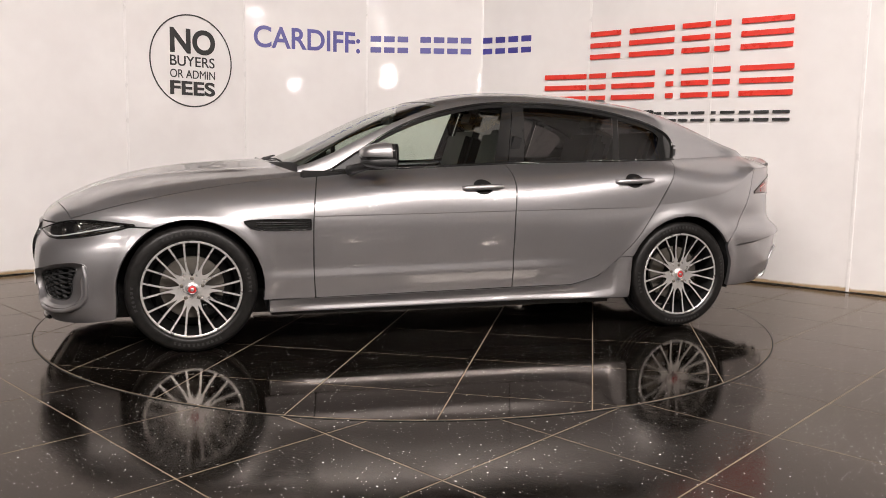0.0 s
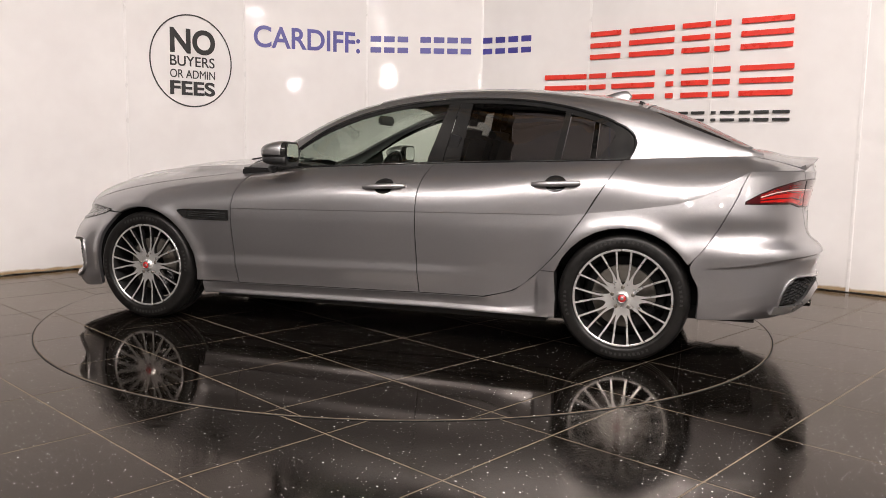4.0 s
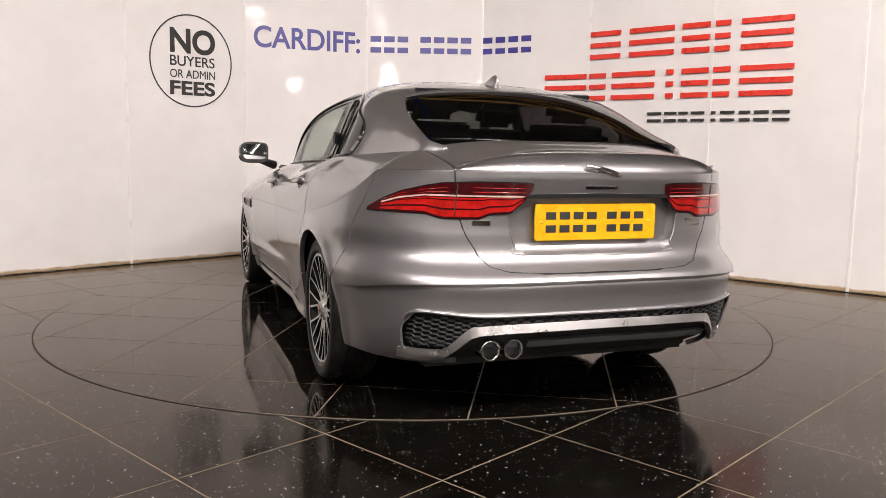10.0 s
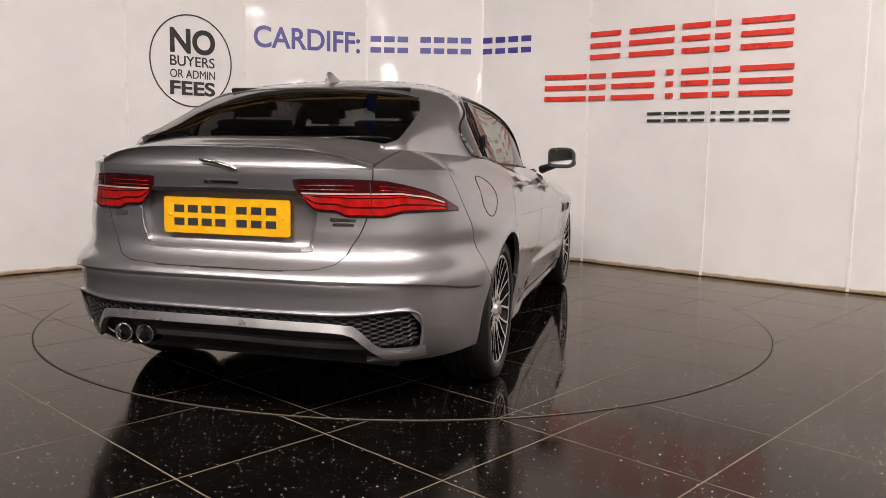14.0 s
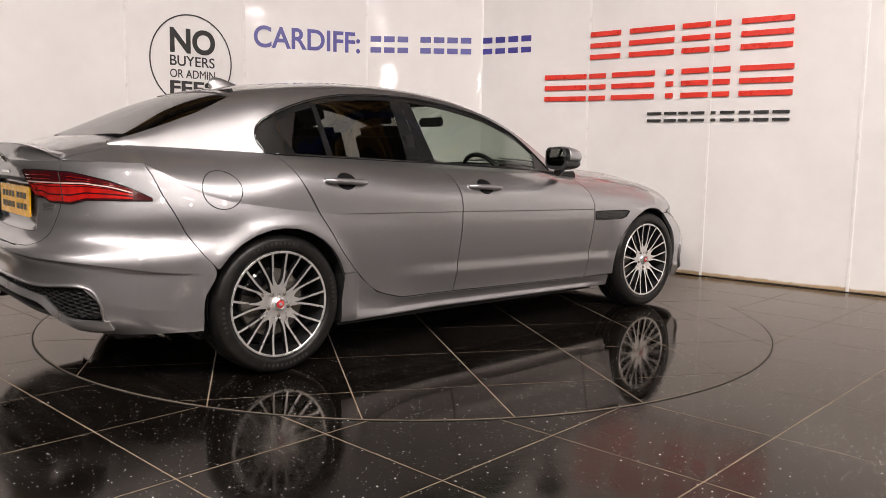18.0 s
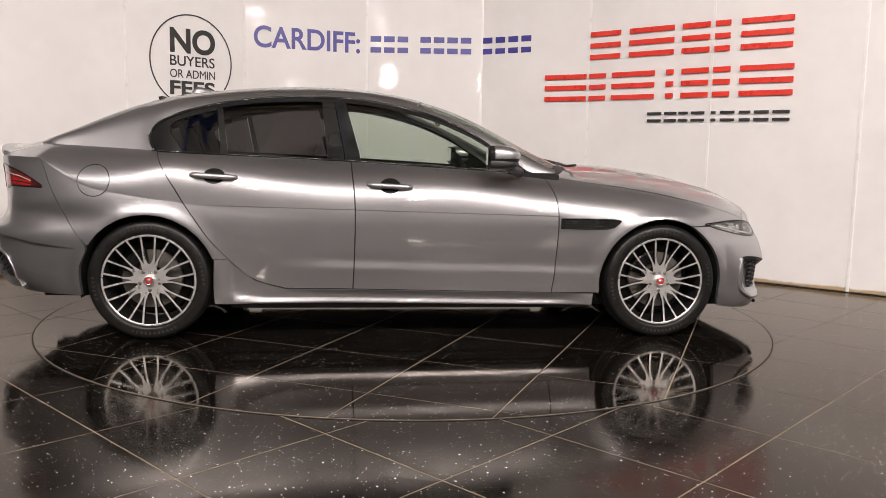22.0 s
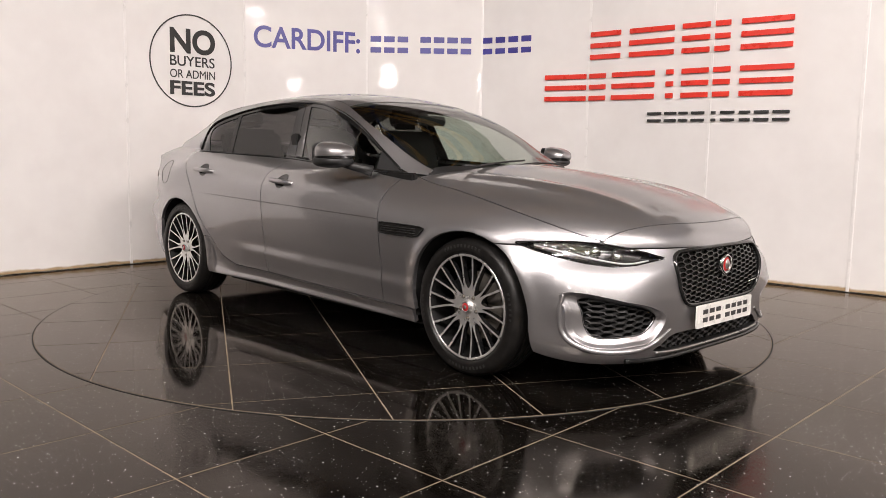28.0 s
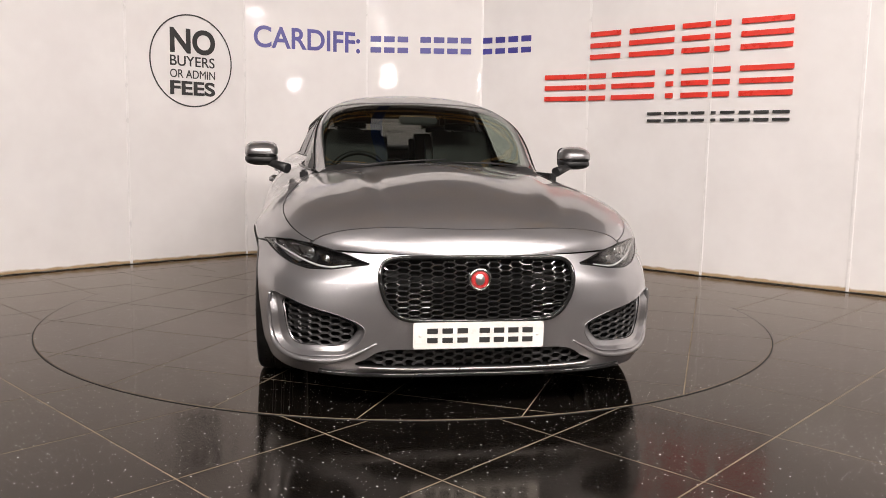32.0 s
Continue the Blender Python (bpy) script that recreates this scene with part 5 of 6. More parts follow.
def front_details():
    # grille
    g = whole(GRILLE)
    loop = smooth_loop(g, 110)
    bm = bmesh.new()
    poly = outline(loop, 1)
    ctr = bm.verts.new(Vector((2.150, 0, 0.51)))
    ring = [bm.verts.new(Vector(q) + Vector((-0.045, 0, 0))) for q in lifted(FY, loop, 0.0)]
    rim = [bm.verts.new(Vector(q)) for q in lifted(FY, loop, 0.002)]
    for a, b, c, d in zip(ring, ring[1:] + ring[:1], rim, rim[1:] + rim[:1]):
        bm.faces.new((ctr, a, b))
        bm.faces.new((a, c, d, b))
    bmesh.ops.recalc_face_normals(bm, faces=bm.faces)
    grille = part("grille", bm, DARKVOID, car, "black honeycomb radiator grille in a gloss surround")
    bm = bmesh.new()
    tube(bm, lifted(FY, loop, 0.003), 0.0095, 8, True)
    part("grille_surround", bm, BLACKGLOSS, grille)
    hex_mesh("grille_mesh", FY, loop, 0.060, 0.0225, 0.016, grille, BLACKGLOSS, 0.0027, (1,), 0.004)
    bm = bmesh.new()
    lathe(bm, [(0.0, 0.011), (0.028, 0.010), (0.034, 0.006), (0.036, -0.02)], 48)
    face = Matrix.Translation((2.232, 0, 0.549)) @ Matrix.Rotation(radians(-90), 4, "Z")
    bmesh.ops.transform(bm, matrix=face, verts=bm.verts)
    badge = part("badge", bm, RED, grille, "round red badge with a plain silver disc")
    bm = bmesh.new()
    lathe(bm, [(0.034, 0.002), (0.036, 0.011), (0.043, 0.012), (0.047, 0.006), (0.047, -0.02)], 48)
    bmesh.ops.transform(bm, matrix=face, verts=bm.verts)
    part("badge_ring", bm, CHROME, badge)
    bm = bmesh.new()
    lathe(bm, [(0.0, 0.020), (0.012, 0.018), (0.020, 0.011)], 24)
    bmesh.ops.transform(bm, matrix=face @ Matrix.Diagonal((0.95, 1, 1.15, 1)), verts=bm.verts)
    part("badge_emblem", bm, SATIN, badge)
    bm = bmesh.new()
    q = lifted(FY, [(0.245, 0.442), (0.335, 0.452)], 0.006)
    tube(bm, q, 0.004, 6)
    part("grille_badge", bm, CHROME, grille)
    number_plate(True)
    # corner intakes: dark pocket, honeycomb, blade round them
    for sgn in (1, -1):
        loop = smooth_loop(FOG, 70)
        P = lifted(FY, loop, -0.030)
        bm = bmesh.new()
        ctr = bm.verts.new(Vector((1.94, sgn * 0.62, 0.35)))
        back = [bm.verts.new(Vector((q[0] - 0.06, sgn * (q[1] * 0.97), q[2]))) for q in P]
        rim = [bm.verts.new(Vector((q[0], sgn * q[1], q[2]))) for q in P]
        for a, b, c, d in zip(back, back[1:] + back[:1], rim, rim[1:] + rim[:1]):
            bm.faces.new((ctr, a, b))
            bm.faces.new((a, c, d, b))
        bmesh.ops.recalc_face_normals(bm, faces=bm.faces)
        intake = part("corner_intake", bm, BLACKPLASTIC, car, "black honeycomb air intake")
        hex_mesh("intake_mesh", FY, loop, 0.060, 0.027, 0.02, intake, BLACKPLASTIC, 0.0042, (sgn,), 0.040)
        # painted band slopes from the bumper skin down to the mesh
        outer = smooth_loop(FOG_OUT, 70)
        bm = bmesh.new()
        rows = []
        for f, d in ((0.0, -0.006), (0.0, 0.002), (0.06, 0.003), (0.12, -0.001), (0.24, -0.020), (0.36, -0.026), (0.92, -0.033), (1.0, -0.040)):
            q = lifted(FY, [(o[0] + (n[0] - o[0]) * f, o[1] + (n[1] - o[1]) * f) for o, n in zip(outer, loop)], d)
            rows.append([bm.verts.new(Vector((v[0], sgn * v[1], v[2]))) for v in q])
        for ra, rb in zip(rows, rows[1:]):
            for k in range(70):
                bm.faces.new((ra[k], ra[(k + 1) % 70], rb[(k + 1) % 70], rb[k])).smooth = True
        bmesh.ops.recalc_face_normals(bm, faces=bm.faces)
        part("intake_band", bm, PAINT, intake)
        # outer blade sweeps down the corner and runs in along the foot
        path = refine([(0.822, 0.455), (0.828, 0.38), (0.814, 0.28), (0.782, 0.234), (0.72, 0.212), (0.60, 0.212), (0.52, 0.228), (0.45, 0.262), (0.40, 0.29)], 60)
        q = lifted(FY, path, 0.002)
        bm = bmesh.new()
        tube(bm, q if sgn > 0 else mirrored(q), [0.004 + 0.009 * math.sin(math.pi * min(1, k / 59 + 0.08)) ** 0.7 for k in range(60)], 10)
        part("corner_blade", bm, PAINT, car, "grey painted blade round the corner intake")
        q = lifted(S, [(1.59, 0.6435), (1.64, 0.6445), (1.69, 0.648)], -0.006)
        bm = bmesh.new()
        tube(bm, q if sgn > 0 else mirrored(q), 0.006, 6)
        part("wing_seal", bm, DARKVOID, car)
    # lower intake and splitter
    bm = bmesh.new()
    loop = smooth_loop(whole(LOWER), 90)
    P = lifted(FY, loop, 0.001)
    ctr = bm.verts.new(Vector((2.10, 0, 0.22)))
    back = [bm.verts.new(Vector((q[0] - 0.06, q[1], q[2]))) for q in P]
    rim = [bm.verts.new(Vector(q)) for q in P]
    for a, b, c, d in zip(back, back[1:] + back[:1], rim, rim[1:] + rim[:1]):
        bm.faces.new((ctr, a, b))
        bm.faces.new((a, c, d, b))
    bmesh.ops.recalc_face_normals(bm, faces=bm.faces)
    low = part("lower_intake", bm, BLACKPLASTIC, car, "black lower air intake")
    hex_mesh("intake_mesh", FY, whole(LOWER), 0.054, 0.030, 0.02, low, BLACKPLASTIC, 0.005, (1,), 0.02)
    ys = np.linspace(-1, 1, 81)
    for name, z, w, r, mat, d in (("splitter_trim", 0.180, 0.47, 0.0055, SATIN, 0.006), ("splitter", 0.158, 0.62, 0.011, BLACKGLOSS, 0.008)):
        bm = bmesh.new()
        pts = [(w * k, z + 0.012 * abs(k) ** 3) for k in ys]
        tube(bm, lifted(FY, pts, d), r, 8)
        part(name, bm, mat, car)
    # headlamps
    for sgn in (1, -1):
        mir = sgn < 0
        P = ruled(S, HEAD_LOW, HEAD_TOP, 60, 14)
        edge_fade = np.minimum(np.minimum(np.linspace(0, 1, 14), np.linspace(1, 0, 14)) * 5, 1)[None, :, None] * np.minimum(np.minimum(np.linspace(0, 1, 60), np.linspace(1, 0, 60)) * 8, 1)[:, None, None]
        n = normals(P)
        if (n * (P - [0, 0, 0.55])).sum() < 0:
            n = -n
        bm = bmesh.new()
        skin(bm, P - n * 0.035 * edge_fade, 0.01, 0.0, mir, flange=False)
        lamp = part("headlamp", bm, LAMPGREY, car, "slim clear headlamp in a black housing")
        bm = bmesh.new()
        skin(bm, (P - n * 0.026 * edge_fade)[6:30, 2:12], 0.003, 0.0, mir, flange=False)
        part("lamp_reflector", bm, CHROME, lamp)
        bm = bmesh.new()
        skin(bm, (P - n * 0.024 * edge_fade)[36:50, 4:12], 0.003, 0.0, mir, flange=False)
        part("lamp_reflector", bm, ALLOYDARK, lamp)
        bm = bmesh.new()
        skin(bm, P, 0.003, 0.001, mir, flange=False)
        part("lamp_lens", bm, LENS, lamp)
        bm = bmesh.new()
        loop = HEAD_LOW + HEAD_TOP[::-1]
        q = lifted(S, outline(loop, 4), 0.001)
        tube(bm, mirrored(q) if mir else q, 0.0035, 6, True)
        part("lamp_rim", bm, BLACKGLOSS, lamp)
        for cx, cz, rr in ((1.885, 0.643, 0.022), (1.985, 0.632, 0.024), (2.06, 0.615, 0.017)):
            bm = bmesh.new()
            lathe(bm, [(0.0, 0.004), (rr * 0.6, 0.003), (rr * 0.75, -0.002), (rr, 0.004), (rr * 1.1, -0.01)], 24)
            q = lifted(S, [(cx, cz)], -0.022)[0]
            dirn = Vector((0.80, 0.6, 0.0))
            m = Matrix.Translation((q[0], q[1] * sgn, q[2])) @ Vector((dirn.x, dirn.y * sgn, 0)).to_track_quat("Y", "Z").to_matrix().to_4x4()
            bmesh.ops.transform(bm, matrix=m, verts=bm.verts)
            part("lamp_unit", bm, CHROME, lamp)
        for path, r, mat in (([(1.76, 0.646), (1.85, 0.632), (1.95, 0.612), (2.05, 0.592), (2.10, 0.587), (2.14, 0.597)], 0.0042, LAMPWHITE), ([(1.83, 0.662), (1.87, 0.650), (1.93, 0.632), (1.97, 0.618)], 0.005, CHROME), ([(1.78, 0.655), (1.81, 0.645), (1.85, 0.640)], 0.006, CHROME)):
            bm = bmesh.new()
            q = lifted(S, refine(path, 24), -0.010)
            tube(bm, mirrored(q) if mir else q, r, 8)
            part("light_guide", bm, mat, lamp)


def tail_details():
    for sgn in (1, -1):
        mir = sgn < 0

        def ay(y, z):
            return float(angle_y(y, z, MR)), z

        def ax(x, z):
            return float(angle_rear(x, z)), z
        top = [ay(0.285, 0.930), ay(0.31, 0.934), ay(0.36, 0.935), ay(0.39, 0.936), ay(0.45, 0.936), ay(0.49, 0.936), ay(0.60, 0.931), ax(-2.19, 0.919), ax(-2.11, 0.895), ax(-2.04, 0.864), ax(-1.972, 0.826)]
        low = [ay(0.289, 0.908), ay(0.315, 0.868), ay(0.355, 0.830), ay(0.371, 0.824), ay(0.437, 0.821), ay(0.475, 0.804), ay(0.60, 0.803), ax(-2.19, 0.820), ax(-2.11, 0.821), ax(-2.04, 0.820), ax(-1.972, 0.820)]
        bm = bmesh.new()
        skin(bm, ruled(R, [(a, z - 0.0045) for a, z in low], [(a, z + 0.0045) for a, z in top], 90, 14), 0.012, 0.0035, mir)
        lamp = part("tail_lamp", bm, BLACKGLOSS, car, "wide red tail lamp with a black edge and a pale strip")
        bm = bmesh.new()
        skin(bm, ruled(R, low, top, 90, 14), 0.008, 0.005, mir)
        part("lens", bm, REDLENS, lamp)
        # the pale strip runs level and meets the upper edge at the outer end
        mid = [(0.5 * (a[0] + b[0]), min(0.887, b[1] - 0.30 * (b[1] - a[1]))) for a, b in zip(low, top)]
        bm = bmesh.new()
        skin(bm, ruled(R, [(a, z - 0.003) for a, z in mid[1:-1]], [(a, z + 0.003) for a, z in mid[1:-1]], 60, 4), 0.004, 0.0068, mir)
        part("pale_strip", bm, REDPALE, lamp)
        # unlit lower half, its glow put into a brighter red; two dark stepped lines cross it
        foot = [(a, z + 0.006) for a, z in low[1:-1]]
        bm = bmesh.new()
        skin(bm, ruled(R, foot, [(a, z - 0.007) for a, z in mid[1:-1]], 70, 6), 0.004, 0.0060, mir)
        part("lower_lens", bm, REDBRIGHT, lamp)
        for f, w in ((0.36, 0.0030), (0.80, 0.0018)):
            line = [(p[0] + (q[0] - p[0]) * f, p[1] + (q[1] - p[1]) * f) for p, q in zip(foot, mid[1:-1])]
            bm = bmesh.new()
            skin(bm, ruled(R, [(a, z - w) for a, z in line], [(a, z + w) for a, z in line], 60, 4), 0.003, 0.0068, mir)
            part("light_guide", bm, REDLENS, lamp)
        # slim bars glimmer in the dark upper half
        for f in (0.3, 0.62):
            bm = bmesh.new()
            q = lifted(R, [(m[0] + (b[0] - m[0]) * f, m[1] + (b[1] - m[1]) * f) for m, b in zip(mid[1:-1], top[1:-1])], 0.0055)
            tube(bm, mirrored(q) if mir else q, 0.0018, 6)
            part("light_bar", bm, REDMID, lamp)
        bm = bmesh.new()
        q = lifted(R, [ay(0.553 + 0.006 * k, 0.930 - 0.124 * k) for k in (0, 0.25, 0.5, 0.75, 1)], 0.006)
        tube(bm, mirrored(q) if mir else q, 0.0022, 6)
        part("lamp_gap", bm, DARKVOID, lamp)
    half = spline((0.606, 0.25), (0.610, 0.34), (0.622, 0.42), (0.65, 0.475), (0.70, 0.505), (0.80, 0.540), (0.92, 0.560), (0.95, 0.562))
    zz = np.concatenate([np.linspace(0.607, 0.65, 20), np.linspace(0.66, 0.93, 30)])
    right = [(float(half(z)) + 0.003, z) for z in zz[::-1]]
    loop = right + [(0.1, 0.602), (-0.1, 0.602)] + [(-y, z) for y, z in right[::-1]]
    bm = bmesh.new()
    tube(bm, lifted(RY, loop, -0.0035), 0.0045, 6)
    part("boot_seal", bm, DARKVOID, car)
    # lip on the boot, emblems as plain shapes
    bm = bmesh.new()
    q = lifted(RY, refine([(0.080, 0.978), (0.03, 0.972), (0.0, 0.966), (-0.04, 0.955), (-0.072, 0.946)], 14), 0.004)
    xs = XREAR(0.95) - 0.014
    tube(bm, [(float(xs) + 0.008, v[1], v[2] + 0.022) for v in q], [0.005, 0.008, 0.009, 0.009, 0.010, 0.010, 0.009, 0.009, 0.010, 0.010, 0.009, 0.008, 0.006, 0.004], 8)
    part("emblem", bm, CHROME, car, "plain chrome emblem bar")
    for y0, y1, z0, z1 in ((0.070, -0.070, 0.915, 0.926), (0.50, 0.435, 0.778, 0.796), (-0.415, -0.505, 0.784, 0.797), (-0.425, -0.500, 0.768, 0.779)):
        bm = bmesh.new()
        P = ruled(RY, [(y0, z0), (y1, z0)], [(y0, z1), (y1, z1)], 8, 3)
        skin(bm, P, 0.004, 0.003)
        part("emblem", bm, CHROME, car)
    number_plate(False)
    # body-coloured gutter beside the boot lid
    for sgn in (1, -1):
        bm = bmesh.new()
        xs = np.linspace(-1.96, -2.225, 30)
        q = T(xs, np.linspace(0.603, 0.570, 30)) - [0, 0, 0.024]
        tube(bm, q if sgn > 0 else mirrored(q), 0.013, 8)
        part("boot_gutter", bm, PAINT, car)
    bm = bmesh.new()
    tube(bm, lifted(RY, smooth_loop(whole(PLATE_WELL), 160), -0.0015), 0.0035, 8, True)
    part("well_edge", bm, PAINT, car)
    # handle strip above the plate
    bm = bmesh.new()
    P = ruled(RY, [(-0.30, 0.880), (0.0, 0.884), (0.30, 0.880)], [(-0.30, 0.895), (0.0, 0.899), (0.30, 0.895)], 30, 3)
    skin(bm, P, 0.02, 0.004)
    part("boot_handle", bm, BLACKPLASTIC, car, "dark strip over the plate")
    # diffuser
    bm = bmesh.new()
    P = ruled(RY, [(-0.75, 0.27), (-0.5, 0.235), (0.0, 0.23), (0.5, 0.235), (0.75, 0.27)], [(-0.765, 0.47), (-0.5, 0.46), (0, 0.46), (0.5, 0.46), (0.765, 0.47)], 60, 8)
    skin(bm, P, 0.01, -0.028)
    diff = part("diffuser", bm, BLACKPLASTIC, car, "black lower bumper panel with honeycomb corners")
    for sgn in (1, -1):
        hex_mesh("diffuser_mesh", RY, [(0.728, 0.440), (0.0, 0.450), (0.0, 0.414), (0.48, 0.414), (0.525, 0.400), (0.60, 0.318), (0.712, 0.318)], 0.034, 0.019, 0.012, diff, BLACKPLASTIC, 0.003, (sgn,), 0.010)
    path = [(0.735, 0.292), (0.69, 0.288), (0.615, 0.292), (0.585, 0.314), (0.53, 0.376), (0.50, 0.393), (0.40, 0.401), (0.2, 0.403), (0.0, 0.404)]
    path = path + [(-y, z) for y, z in path[-2::-1]]
    bm = bmesh.new()
    pts = refine(path, 120)
    wid = [0.0155 if abs(y) < 0.5 else 0.019 for y, _ in pts]
    P = ruled(RY, [(y, z - w) for (y, z), w in zip(pts, wid)], [(y, z + w) for (y, z), w in zip(pts, wid)], 160, 5)
    P[..., 0] -= np.linspace(0.020, 0.0, 5)[None, :]
    skin(bm, P, 0.02, 0.006)
    part("diffuser_strip", bm, SATIN, diff, "satin silver strip")
    bm = bmesh.new()
    P = ruled(RY, [(-0.54, 0.310), (0, 0.320), (0.29, 0.318)], [(-0.54, 0.332), (0, 0.344), (0.29, 0.342)], 40, 4)
    skin(bm, P, 0.02, -0.004)
    part("diffuser_lip", bm, GREYLIP, diff)
    half = [(0.0, 0.450), (0.25, 0.451), (0.50, 0.452), (0.70, 0.462), (0.735, 0.40), (0.72, 0.31), (0.66, 0.285)]
    rim = refine(half, 40)
    rim = [(-y, z) for y, z in rim[:0:-1]] + rim
    bm = bmesh.new()
    tube(bm, lifted(RY, rim, 0.001), 0.006, 8)
    part("diffuser_edge", bm, PAINT, diff)
    for y in (0.439, 0.346):
        bm = bmesh.new()
        lathe(bm, [(0.030, -0.10), (0.032, 0.0), (0.0345, 0.003), (0.0385, 0.002), (0.040, -0.004), (0.039, -0.10)], 40)
        m = Matrix.Translation((-2.335, y, 0.318)) @ Matrix.Rotation(radians(90), 4, "Z")
        bmesh.ops.transform(bm, matrix=m, verts=bm.verts)
        pipe = part("exhaust_tip", bm, CHROME, car, "round chrome exhaust tip")
        bm = bmesh.new()
        lathe(bm, [(0.0, -0.05), (0.031, -0.05)], 24)
        bmesh.ops.transform(bm, matrix=m, verts=bm.verts)
        part("exhaust_bore", bm, DARKVOID, pipe)


def blob(bm, centre, size, power=2.6, n=28, cut=None, tilt=0.0):
    """A rounded superellipsoid shell."""
    a, b = np.linspace(-math.pi / 2, math.pi / 2, n), np.linspace(-math.pi, math.pi, 2 * n)

    def f(v):
        return np.sign(v) * np.abs(v) ** (2 / power)
    A, B = np.meshgrid(a, b, indexing="ij")
    P = np.stack([f(np.cos(A)) * f(np.cos(B)) * size[0], f(np.cos(A)) * f(np.sin(B)) * size[1], f(np.sin(A)) * size[2]], -1)
    if cut:
        P = cut(P)
    P = P + np.array(centre)
    vs = [[bm.verts.new(P[i, j]) for j in range(2 * n - 1)] for i in range(n)]
    for i in range(n - 1):
        for j in range(2 * n - 1):
            k = (j + 1) % (2 * n - 1)
            fc = bm.faces.new((vs[i][j], vs[i][k], vs[i + 1][k], vs[i + 1][j]))
            fc.smooth = True
    bmesh.ops.remove_doubles(bm, verts=bm.verts, dist=1e-5)
    return bm


